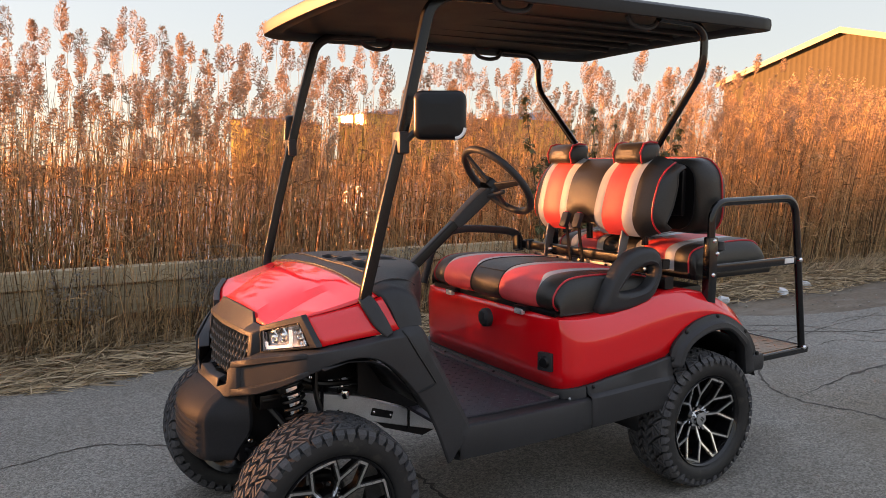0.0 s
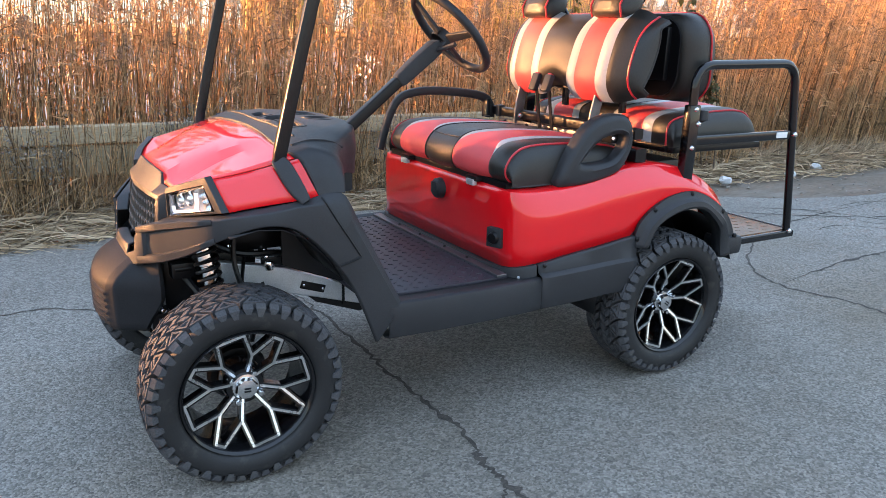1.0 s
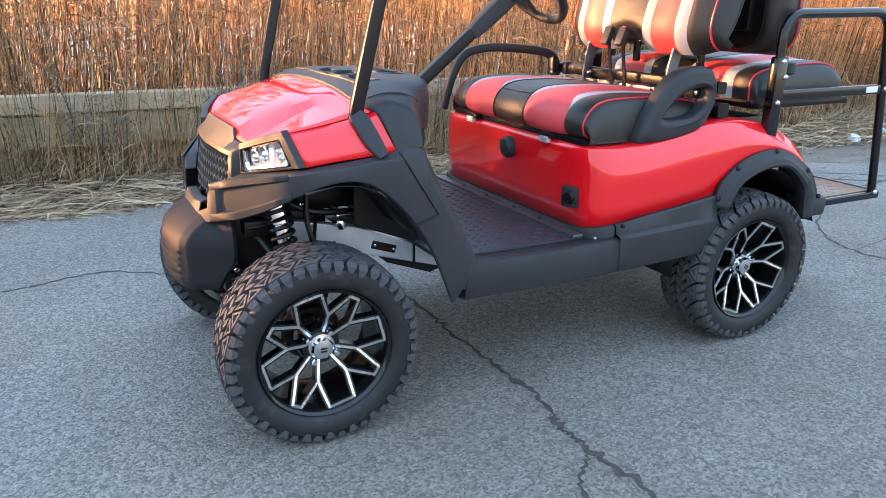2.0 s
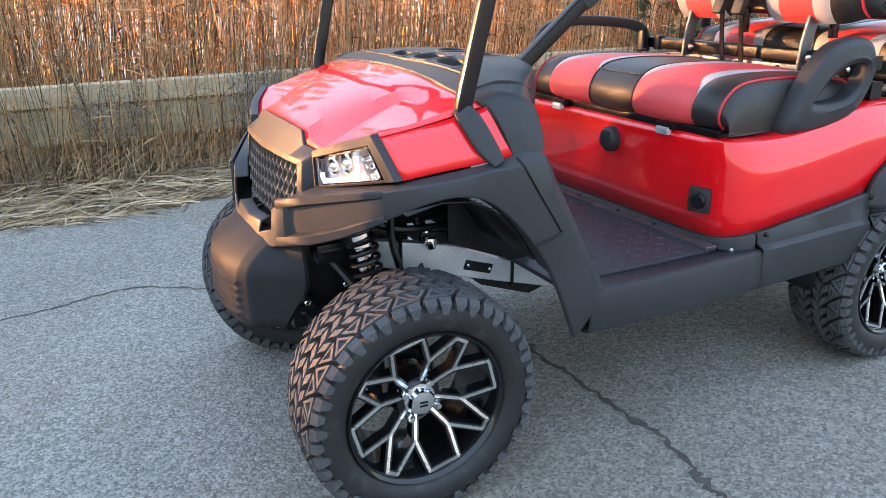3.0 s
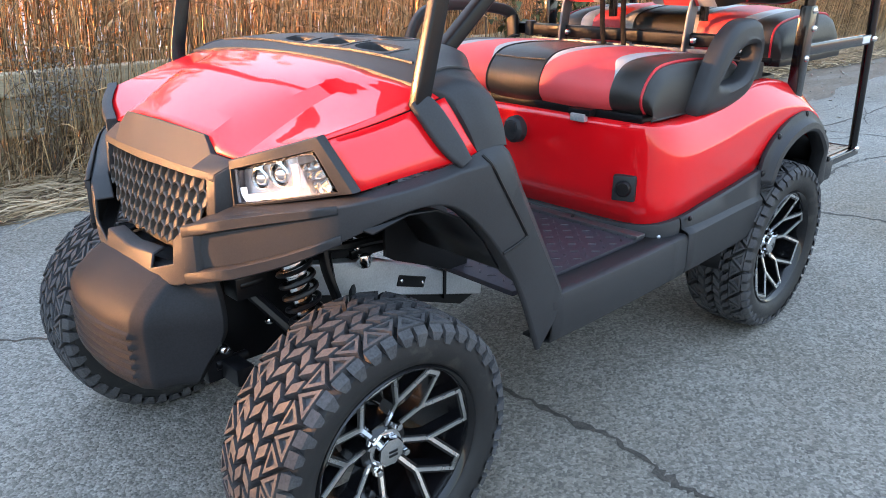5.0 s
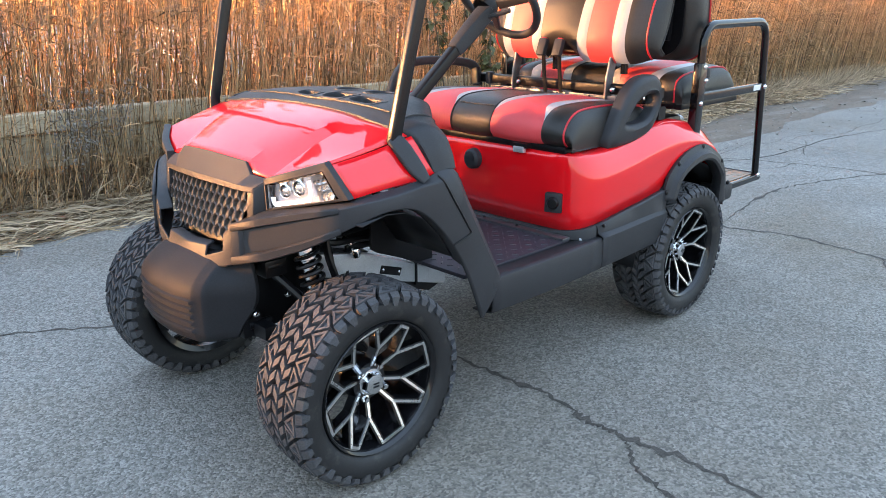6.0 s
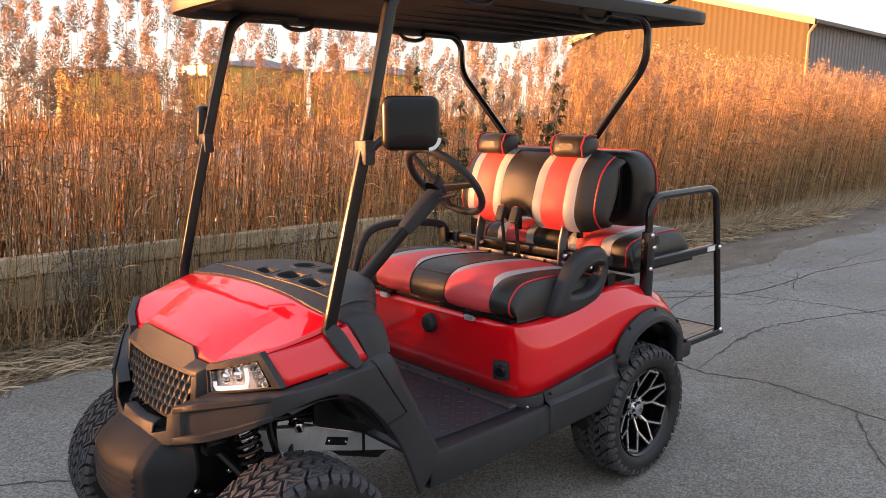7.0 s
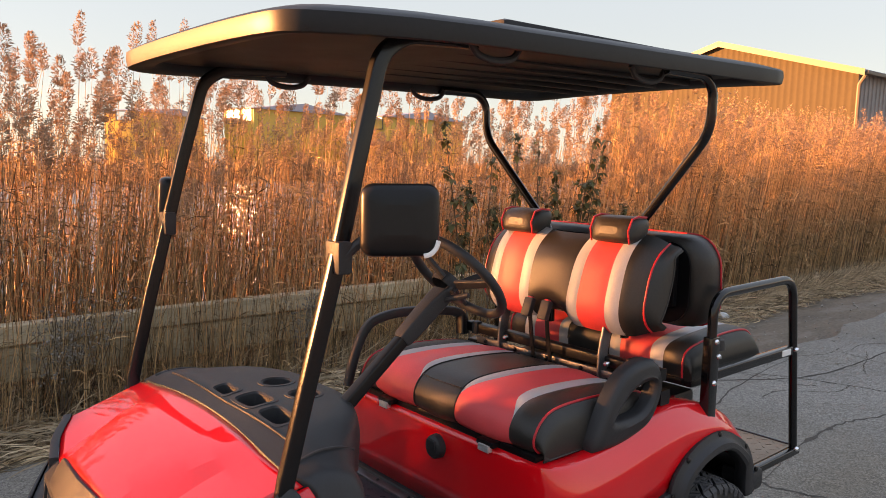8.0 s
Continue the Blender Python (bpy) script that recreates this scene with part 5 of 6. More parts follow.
# steering
def make_steering():
    c = Vector((0.866, -0.195, 1.300))
    axis = Vector((0.73, 0.0, 0.68)).normalized()
    turn = Matrix.Translation(c) @ axis.to_track_quat("Z", "Y").to_matrix().to_4x4() @ Matrix.Rotation(radians(90), 4, "Z")
    foot = Vector((0.365, -0.20, 0.89))
    column = part("steering_column", sweep([foot + (c - foot) * t for t in (0, 0.25, 0.5, 0.74)], lambda s: oblong(0.040 - 0.004 * s, 0.036, 0.006)), SATIN, cart, "black steering column")
    part("column_shroud", sweep([foot + (c - foot) * t for t in (0.60, 0.62, 0.72, 0.82, 0.88, 0.90)], lambda s: oblong(0.040 + 0.026 * s, 0.040 + 0.012 * math.sin(math.pi * s), 0.006)), PLASTIC, column)
    part("turn_stalk", tube([c - axis * 0.09, c - axis * 0.085 + Vector((0.06, 0.02, 0.03)), c - axis * 0.08 + Vector((0.15, -0.03, 0.06))], 0.009, 0.02, 8), PLASTIC, column)
    part("gear_lever", tube([c - axis * 0.10, c - axis * 0.10 + Vector((0.04, -0.10, 0.03))], 0.008, 0.02, 8), PLASTIC, column)
    circle = [Vector((0.168 * math.cos(2 * math.pi * k / 40), 0.168 * math.sin(2 * math.pi * k / 40), 0.0)) for k in range(40)]
    wheel = part("steering_wheel", moved(sweep(circle, ring(0.0145, 10), closed_path=True), turn), PLASTIC, cart, "black three-spoke steering wheel")
    for a in (90, 210, 330):
        d = Vector((math.cos(radians(a)), math.sin(radians(a)), 0))
        part("spoke", moved(sweep([d * 0.03 + Vector((0, 0, -0.028)), d * 0.09 + Vector((0, 0, -0.016)), d * 0.165], lambda s: oblong(0.036 - 0.012 * s, 0.012, 0.004)), turn), PLASTIC, wheel)
    part("wheel_hub", moved(lathe([(0.040, -0.05), (0.046, -0.03), (0.042, -0.016), (0.02, -0.008), (0, -0.007)], 24, "z"), turn), PLASTIC, wheel)


make_steering()


# floor, sills and mat
part("floor_pan", box(0.50, 2.0, -0.52, 0.52, 0.452, 0.478, 0.01), SATIN, cart)
mat_bm = [box(0.40, 0.93, -0.545, 0.545, 0.476, 0.490, 0.004)]
for i in range(13):
    for j in range(26):
        x, y = 0.435 + 0.038 * i, -0.52 + 0.0415 * j
        b = box(-0.012, 0.012, -0.0028, 0.0028, -0.002, 0.0022)
        for v in b.verts:
            if v.co.z > 0:
                v.co.x *= 0.75
                v.co.y *= 0.5
        mat_bm.append(moved(b, Matrix.Translation((x, y, 0.4905)) @ Matrix.Rotation(radians(45 if (i + j) % 2 else -45), 4, "Z")))
part("floor_mat", join(*mat_bm), MAT_RUBBER, cart, "black rubber floor mat with raised tread pattern", angle=20)
both("mat_trim", box(0.885, 0.925, -0.55, -0.001, 0.488, 0.500, 0.003), IRON, cart)

sill_section = [(-0.545, 0.484), (-0.603, 0.486), (-0.609, 0.4905), (-0.626, 0.4905), (-0.634, 0.486), (-0.638, 0.474), (-0.640, 0.40), (-0.634, 0.374), (-0.600, 0.366), (-0.545, 0.366)]
rows = []
for x, dz, dy in ((0.440, 0.0, 0.0), (0.48, 0.0, 0.0), (0.60, -0.003, 0.001), (0.80, -0.004, 0.002), (0.95, -0.002, 0.003), (1.0195, 0.0, 0.004)):
    rows.append([Vector((x, y + dy, z + dz)) for y, z in sill_section])
both("sill", sheet(rows, close=False), PLASTIC, cart, "matt black sill panel", solid=0.006, angle=40)
for x, z in ((0.46, 0.452), (1.00, 0.452), (1.035, 0.462), (1.035, 0.388), (1.44, 0.462), (1.035, 0.532)):
    both("sill_bolt", bolt((x, -0.6275 if x < 1.02 else -0.623, z), (0, -1, 0.1), 0.007), SATIN, cart)
for x, y in ((0.93, -0.30), (0.93, -0.12), (0.93, 0.10), (0.93, 0.3)):
    part("trim_screw", bolt((x - 0.026, y, 0.501), (0, 0, 1), 0.006), SATIN, cart)
both("sill_screw", bolt((0.96, -0.572, 0.487), (0, 0, 1), 0.006), STEEL, cart)


# red tub under the seats
TUB = [  # x, y, top, bottom, inset of the deck in x and y, height of the shoulder crease, how far the shoulder leans in
    (0.926, 0.0, 0.786, 0.505, 0.10, 0.0, 0.762, 0.0), (0.926, -0.20, 0.786, 0.505, 0.10, 0.0, 0.762, 0.0), (0.926, -0.42, 0.786, 0.507, 0.10, 0.02, 0.758, 0.0), (0.931, -0.495, 0.786, 0.510, 0.09, 0.08, 0.748, 0.006),
    (0.948, -0.548, 0.786, 0.516, 0.07, 0.10, 0.728, 0.016), (0.985, -0.582, 0.786, 0.524, 0.04, 0.12, 0.708, 0.026), (1.04, -0.598, 0.786, 0.534, 0.02, 0.12, 0.704, 0.034), (1.12, -0.604, 0.789, 0.547, 0.0, 0.12, 0.712, 0.040),
    (1.22, -0.606, 0.800, 0.560, 0.0, 0.14, 0.726, 0.046), (1.34, -0.608, 0.822, 0.575, 0.0, 0.16, 0.748, 0.052), (1.44, -0.610, 0.840, 0.590, 0.0, 0.20, 0.764, 0.058),
    (1.54, -0.612, 0.846, 0.665, 0.0, 0.25, 0.772, 0.066), (1.64, -0.614, 0.838, 0.695, 0.0, 0.25, 0.766, 0.070), (1.74, -0.614, 0.812, 0.700, 0.0, 0.25, 0.748, 0.066), (1.84, -0.612, 0.764, 0.655, -0.02, 0.25, 0.706, 0.056),
    (1.92, -0.605, 0.698, 0.590, -0.05, 0.2, 0.640, 0.045), (1.98, -0.590, 0.620, 0.50, -0.10, 0.15, 0.566, 0.035), (2.02, -0.55, 0.57, 0.47, -0.1, 0.12, 0.53, 0.02),
    (2.03, -0.45, 0.56, 0.46, -0.1, 0.0, 0.53, 0.0), (2.03, -0.2, 0.56, 0.46, -0.1, 0.0, 0.53, 0.0), (2.03, 0.0, 0.56, 0.46, -0.1, 0.0, 0.53, 0.0)]


def make_tub_band():
    edge = smooth_line([Vector((x, y, zb)) for x, y, zt, zb, *_ in TUB[:11]], 5)
    front = [p for p in edge if p.x < 1.0195] + [Vector((1.0195, -0.582, 0.530))]
    rows = []
    for out, z in ((-0.020, None), (0.004, None), (0.009, -0.006), (0.011, 0.492), (0.013, 0.484)):
        row = []
        for p in front:
            n = Vector((-1, 0, 0)).lerp(Vector((0, -1, 0)), smoothstep(0.40, 0.58, -p.y)).normalized()
            row.append(Vector((p.x, p.y, (p.z + 0.002) if z is None else (p.z - 0.006 if z < 0 else z))) + n * out)
        rows.append(row)
    both("tub_band", sheet(rows), PLASTIC, cart, "black moulded band round the foot of the red panel", angle=40)
    rows = []
    for x in (1.021, 1.06, 1.12, 1.18, 1.25, 1.30, 1.36, 1.42, 1.455):
        p = min(edge, key=lambda q: abs(q.x - x))
        y, z = p.y, p.z + 0.002
        lift = 0.012 * smoothstep(1.02, 1.46, x)
        rows.append([Vector((x, a, b)) for a, b in ((y + 0.03, z), (y - 0.004, z), (y - 0.010, z - 0.006), (y - 0.014, 0.502 + lift), (-0.628, 0.497 + lift), (-0.6355, 0.489 + lift), (-0.637, 0.40 + lift), (-0.628, 0.374 + lift), (-0.58, 0.364 + lift))])
    both("rear_sill", sheet(rows), PLASTIC, cart, "matt black sill panel before the rear wheel", solid=0.005, angle=40)


make_tub_band()


def make_tub():
    cols = []
    for x, y, zt, zb, ix, iy, zc, lean in TUB:
        side = smoothstep(0.42, 0.58, -y)
        front = 1 - side
        rear = smoothstep(1.80, 2.0, x)
        col = [
            Vector((x + 0.014 * front, y + 0.012 * side, zb - 0.01)),
            Vector((x + 0.008 * front, y + 0.007 * side, zb + 0.35 * (zc - zb))),
            Vector((x + 0.003 * front, y + 0.002 * side, zb + 0.75 * (zc - zb))),
            Vector((x, y, zc - 0.006)),
            Vector((x + 0.001 * front, y + 0.08 * lean, zc + 0.004)),
            Vector((x + 0.001 * front, y + 0.45 * lean, zc + 0.45 * (zt - 0.010 - zc))),
            Vector((x + 0.003 * front, y + 0.92 * lean, zt - 0.012)),
            Vector((x + 0.009 * front, y + lean + 0.004 * side, zt - 0.003)),
            Vector((x + 0.02 * front + 0.15 * ix, y + lean + 0.020 * side, zt + 0.001)),
            Vector((x + ix, y + max(iy, lean + 0.04 * side), zt + 0.006 + 0.10 * side * rear)),
        ]
        cols.append(col)
    rows = transposed(cols)
    rows = [smooth_line(r, 4) for r in rows]
    full = [r + [Vector((p.x, -p.y, p.z)) for p in r[-2:0:-1]] for r in rows]
    part("body_tub", sheet(full, close=True), RED, cart, "glossy red body panel under the seats and over the rear wheels", solid=0.006, angle=48)
    part("rear_deck", box(1.42, 1.80, -0.45, 0.45, 0.60, 0.838, 0.02), SATIN, cart)


make_tub()


def make_flare():
    po = [(1.436, 0, 0.548), (1.470, 0, 0.645), (1.585, 0, 0.722), (1.735, 0, 0.738), (1.885, 0, 0.668), (1.985, 0, 0.572), (2.030, 0, 0.470)]
    pi = [(1.490, 0, 0.545), (1.540, 0, 0.628), (1.650, 0, 0.672), (1.765, 0, 0.668), (1.855, 0, 0.600), (1.895, 0, 0.530), (1.915, 0, 0.450)]
    a, b = smooth_line(po, 6), smooth_line(pi, 6)
    rows = []
    for t, y in ((0.0, -0.604), (0.02, -0.618), (0.30, -0.624), (0.42, -0.632), (0.55, -0.648), (0.85, -0.652), (1.0, -0.645), (1.06, -0.60)):
        rows.append([Vector((p.x * (1 - t) + q.x * t, y + 0.02 * smoothstep(1.9, 2.03, p.x), p.z * (1 - t) + q.z * t)) for p, q in zip(a, b)])
    both("fender_flare", sheet(rows), PLASTIC, cart, "matt black rear fender flare", solid=0.005, angle=40, offset=1.0)
    for k in (2, 9, 17, 25, 32):
        p = mix3(a[k], b[k], 0.16)
        both("flare_bolt", bolt((p.x, -0.621, p.z), (0, -1, 0), 0.010, 0.006), SATIN, cart)
    both("flare_tail", box(1.93, 2.035, -0.628, -0.50, 0.452, 0.53, 0.02), PLASTIC, cart)


make_flare()

# dark wheel wells
well = [[Vector((1.66 + r * math.cos(radians(a)), y, 0.30 + r * math.sin(radians(a)))) for a in range(20, 186, 10)] for r, y in ((0.365, -0.60), (0.365, -0.30), (0.30, -0.285))]
both("wheel_liner", sheet(well), SATIN, cart, solid=0.004)
well = [[Vector((x, y, z)) for x, z in ((-0.02, 0.745), (0.06, 0.762), (0.13, 0.755), (0.19, 0.725), (0.25, 0.665), (0.30, 0.59))] for y in (-0.595, -0.40, -0.20)]
both("wheel_liner", sheet(well), SATIN, cart, solid=0.004)

# fittings of the front panel of the tub
def make_fittings():
    lock = part("charger_port", moved(lathe([(0.0, 0.034), (0.030, 0.031), (0.039, 0.022), (0.041, 0.0)], 24, "z"), Matrix.Translation((0.928, -0.035, 0.718)) @ Matrix.Rotation(radians(-90), 4, "Y")), PLASTIC, cart, "round black charging socket")
    part("port_cover", box(0.893, 0.905, -0.058, -0.012, 0.712, 0.744, 0.005), PLASTIC, lock)
    place = Matrix.Translation((0.930, -0.462, 0.612)) @ Matrix.Rotation(radians(20), 4, "Z")
    socket = part("power_socket", moved(box(-0.018, 0.006, -0.034, 0.034, -0.036, 0.036, 0.006), place), PLASTIC, cart, "square black power socket")
    part("socket_cap", moved(lathe([(0.0, 0.030), (0.018, 0.029), (0.023, 0.022), (0.024, 0.016)], 20, "z"), place @ Matrix.Rotation(radians(-90), 4, "Y")), SATIN, socket)
    for y in (-0.283, 0.283):
        latch = part("seat_latch", box(0.912, 0.930, y - 0.026, y + 0.026, 0.772, 0.794, 0.003), STEEL, cart, "small chrome seat latch")
        part("latch_base", box(0.918, 0.95, y - 0.04, y + 0.04, 0.788, 0.806, 0.004), SATIN, latch)


make_fittings()


# seats
def pad(parent, surface, bounds, mats, v_steps=26, piping=None):
    """Upholstery panels side by side. surface(y, v) gives a point; bounds are functions of v; mats names a panel and its cover."""
    for (name, mat), b0, b1 in zip(mats, bounds, bounds[1:]):
        rows = []
        for i in range(v_steps + 1):
            v = i / v_steps
            y0, y1 = b0(v), b1(v)
            row = []
            for k in range(7):
                u = k / 6
                p, n = surface(y0 + (y1 - y0) * u, v)
                wide = min(abs(y1 - y0) / 0.1, 1)
                row.append(p + n * 0.006 * wide * math.sin(math.pi * u) ** 0.6)
            rows.append(row)
        part(name, sheet(rows), mat, parent, angle=60)
    for b in piping or ():
        line = [surface(b(i / v_steps), i / v_steps) for i in range(v_steps + 1)]
        part("piping", sweep([p + n * 0.002 for p, n in line], ring(0.0042, 6)), PIPING, parent)


def stripes(parts):
    """Bounds and covers from the far side to the near side, out of half-width functions from the middle out."""
    bounds = [(lambda v, f=f: -f(v)) for f, _ in parts[::-1]] + [(lambda v, f=f: f(v)) for f, _ in parts]
    covers = [c for _, c in parts[:0:-1]] + [parts[0][1]] + [c for _, c in parts[1:]]
    return bounds, covers


BLACKS, REDS, GREYS = ("black_panel", VINYL_BLACK), ("red_panel", VINYL_RED), ("grey_stripe", VINYL_GREY)


def cushion(parent, x0, x1, z0, side, half=0.475):
    """A bench cushion; side is +1 when its front edge points to the cart's nose."""
    line = [(-0.008, 0.010), (-0.028, 0.036), (-0.026, 0.080), (0.005, 0.122), (0.065, 0.146), (0.20, 0.150), (0.38, 0.138), (0.47, 0.120), (0.50, 0.085), (0.50, 0.0)]
    depth = (x1 - x0) / 0.50
    prof = smooth_line([(x * depth, 0, z) for x, z in line], 6)

    def surface(y, v):
        f = v * (len(prof) - 1)
        i = min(int(f), len(prof) - 2)
        p = prof[i].lerp(prof[i + 1], f - i)
        t = (prof[i + 1] - prof[i]).normalized()
        edge = abs(y / half)
        dip = 0.016 * edge ** 4 * smoothstep(0.02, 0.10, p.z) + 0.004 * math.cos(y * 21) * 0.5
        x = (x0 + p.x) if side > 0 else (x1 - p.x)
        n = Vector((-t.z * side, 0, t.x)).normalized()
        return Vector((x + 0.02 * side * edge ** 3 * (1 - v), y, z0 + p.z - dip)), n

    def sweep_in(v):
        return 0.060 * smoothstep(0.26, 0.52, v)
    half_parts = [(lambda v: 0.112, BLACKS), (lambda v: 0.112 + 0.9 * sweep_in(v), GREYS), (lambda v: 0.372 - sweep_in(v), REDS), (lambda v: 0.372, GREYS), (lambda v: half, BLACKS)]
    bounds, covers = stripes(half_parts)
    pad(parent, surface, bounds, covers, 40, (bounds[0], bounds[-1]))
    # stitched seam across the front edge of the middle panel, and along its sides
    part("seam", sweep([surface(y, 0.335)[0] + surface(y, 0.335)[1] * 0.0065 for y in (-0.108, -0.06, 0.0, 0.06, 0.108)], ring(0.0022, 5)), VINYL_BLACK, parent)
    for y in (-0.112, 0.112):
        part("seam", sweep([surface(y, v / 30)[0] + surface(y, v / 30)[1] * 0.0015 for v in range(1, 29)], ring(0.0025, 5)), VINYL_BLACK, parent)
    # rounded black flanks
    for s in (1, -1):
        rows = []
        for k, (dy, drop) in enumerate(((0.0, 0.0), (0.022, 0.10), (0.036, 0.35), (0.040, 0.7), (0.036, 1.0))):
            row = []
            for i in range(41):
                p, n = surface(s * half, i / 40)
                c = Vector((x0 + (x1 - x0) * 0.5, 0, z0))
                q = Vector((p.x, p.y + s * dy, p.z))
                base = Vector((c.x + (p.x - c.x) * 0.98, q.y, z0 + min(0.0, p.z - z0)))
                row.append(q.lerp(base, drop))
            rows.append(row)
        flank = part("seat_flank", sheet(rows), VINYL_BLACK, parent, angle=60)
        part("piping", sweep(rows[-1], ring(0.0035, 6)), VINYL_BLACK, flank)
    # black seat base; its front lip also draws the shadow line under the cushion
    part("seat_base", box(min(x0, x1) - 0.014, max(x0, x1) - 0.01, -half - 0.010, half + 0.010, z0 - 0.012, z0 + 0.012, 0.006), SATIN, parent)


def backrest(parent, x0, z0, side, headrests=True):
    """A bench backrest that faces the nose when side is +1."""
    half = 0.455

    def surface(y, v):
        e = abs(y) / half
        low = z0 + 0.045 * math.exp(-(y / 0.085) ** 4) + 0.025 * smoothstep(0.75, 1.0, e) ** 1.5
        high = z0 + 0.345 - 0.018 * math.exp(-(y / 0.15) ** 4) - 0.035 * smoothstep(0.72, 1.0, e) ** 1.6
        z = low + (high - low) * v
        roll = 0.045 * (abs(2 * v - 1) ** 4)
        deep = 0.26 * (z - z0) - 0.035 * (1 - abs(2 * v - 1) ** 2.6) + roll + 0.055 * smoothstep(0.55, 1.0, e) ** 2
        return Vector((x0 + side * deep, y, z)), Vector((-side, 0, 0))
    half_parts = [(lambda v: 0.098 + 0.014 * v, BLACKS), (lambda v: 0.152 + 0.010 * v, GREYS), (lambda v: 0.286 + 0.004 * v, REDS), (lambda v: 0.345 - 0.004 * v, GREYS), (lambda v: 0.425, BLACKS)]
    bounds, covers = stripes(half_parts)
    pad(parent, surface, bounds, covers, 26, (bounds[0], bounds[-1]))
    for s in (1, -1):
        rows = []
        for y, back in ((0.425, 0.0), (0.440, 0.10), (0.456, 0.32), (0.465, 0.62), (0.467, 1.0)):
            row = []
            for i in range(27):
                p, n = surface(s * min(y, half), i / 26)
                c = z0 + 0.17
                shrink = 1 - 0.10 * back ** 2
                rear = 0.26 * (p.z - z0) + 0.062 + 0.030 * (1 - abs(i / 13 - 1) ** 2.5)
                front = side * (p.x - x0)
                row.append(Vector((x0 + side * (front + back * max(rear - front, 0.012)), s * y, c + (p.z - c) * shrink)))
            rows.append(row)
        flank = part("seat_flank", sheet(rows), VINYL_BLACK, parent, angle=60)
        part("piping", sweep(rows[-1], ring(0.0035, 6)), VINYL_BLACK, flank)
    # back shell
    loops = []
    for d, s in ((0.058, 0.80), (0.064, 0.90), (0.074, 0.90), (0.084, 0.82), (0.088, 0.4)):
        loop = []
        for u, w in oblong(0.975 * s, 0.30 * s, 0.09 * s, 6):
            z = z0 + 0.170 + w
            loop.append(Vector((x0 + side * (0.26 * (z - z0) + d), u, z)))
        loops.append(loop)
    shell = sheet(loops, close=True)
    shell.faces.new([shell.verts.new(p) for p in loops[-1]])
    part("back_shell", shell, VINYL_BLACK, parent, "black seat back shell", angle=60)
    if headrests:
        for y in (-0.245, 0.245):
            loops = []
            for s, (w, h) in ((-0.007, (0.08, 0.026)), (-0.004, (0.12, 0.044)), (0.0, (0.150, 0.058)), (0.010, (0.182, 0.080)), (0.035, (0.196, 0.092)), (0.080, (0.196, 0.092)), (0.105, (0.182, 0.080)), (0.115, (0.15, 0.05))):
                loops.append([Vector((x0 + side * (0.055 + s + 0.26 * v), y + u, z0 + 0.358 + v)) for u, v in oblong(w, h, min(0.028, h * 0.48), 4)])
            rest = sheet(loops, close=True)
            for loop in (loops[0], loops[-1]):
                rest.faces.new([rest.verts.new(p) for p in loop])
            hr = part("headrest", rest, VINYL_BLACK, parent, "black headrest with red piping", angle=60)
            for e in (-1, 1):
                part("piping", sweep([Vector((x0 + side * (0.05 + 0.012 + s), y + e * 0.088, z0 + 0.358 + v)) for s, v in ((0.0, -0.044), (-0.010, 0.0), (0.010, 0.040), (0.045, 0.048), (0.09, 0.044))], ring(0.004, 6)), PIPING, hr)


front_seat = part("front_seat_cushion", box(1.0, 1.4, -0.44, 0.44, 0.80, 0.85, 0.01), SATIN, cart, "front bench cushion with red, grey and black vinyl stripes")
cushion(front_seat, 0.960, 1.455, 0.795, 1)
front_back = part("front_seat_backrest", box(1.545, 1.565, -0.38, 0.38, 1.12, 1.30, 0.008), SATIN, cart, "front bench backrest with red, grey and black vinyl stripes and two headrests")
backrest(front_back, 1.455, 1.056, 1)
rear_seat = part("rear_seat_cushion", box(1.80, 2.10, -0.42, 0.42, 0.90, 0.95, 0.01), SATIN, cart, "rear-facing bench cushion with red, grey and black stripes")
cushion(rear_seat, 1.70, 2.16, 0.885, -1, 0.46)
rear_back = part("rear_seat_backrest", box(1.70, 1.73, -0.40, 0.40, 1.14, 1.34, 0.01), SATIN, cart, "rear-facing bench backrest in black vinyl")
loops = []
for x, w, h in ((1.730, 0.60, 0.20), (1.738, 0.90, 0.29), (1.752, 0.985, 0.325), (1.79, 1.01, 0.335), (1.84, 1.01, 0.335), (1.875, 0.98, 0.315), (1.892, 0.90, 0.26), (1.896, 0.6, 0.15)):
    loops.append([Vector((x - 0.10 * v, u, 1.225 + v)) for u, v in oblong(w, h, 0.11 if h > 0.25 else 0.06, 6)])
shell = sheet(loops, close=True)
for loop in (loops[0], loops[-1]):
    shell.faces.new([shell.verts.new(p) for p in loop])
part("back_pad", shell, VINYL_BLACK, rear_back, angle=60)
# added dark panel stands in for the shadow between the backrests
part("back_gap_shade", sweep([Vector((1.722, 0, 1.225)), Vector((1.731, 0, 1.225))], lambda q: oblong(0.90, 0.29, 0.09, 6), up=(0, 0, 1)), SATIN, rear_back, "satin black panel imitating the shadow between the two backrests")
part("piping", sweep([p + (p - Vector((p.x, 0, 1.225))) * 0.004 for p in loops[4]], ring(0.004, 6), closed_path=True), PIPING, rear_back)


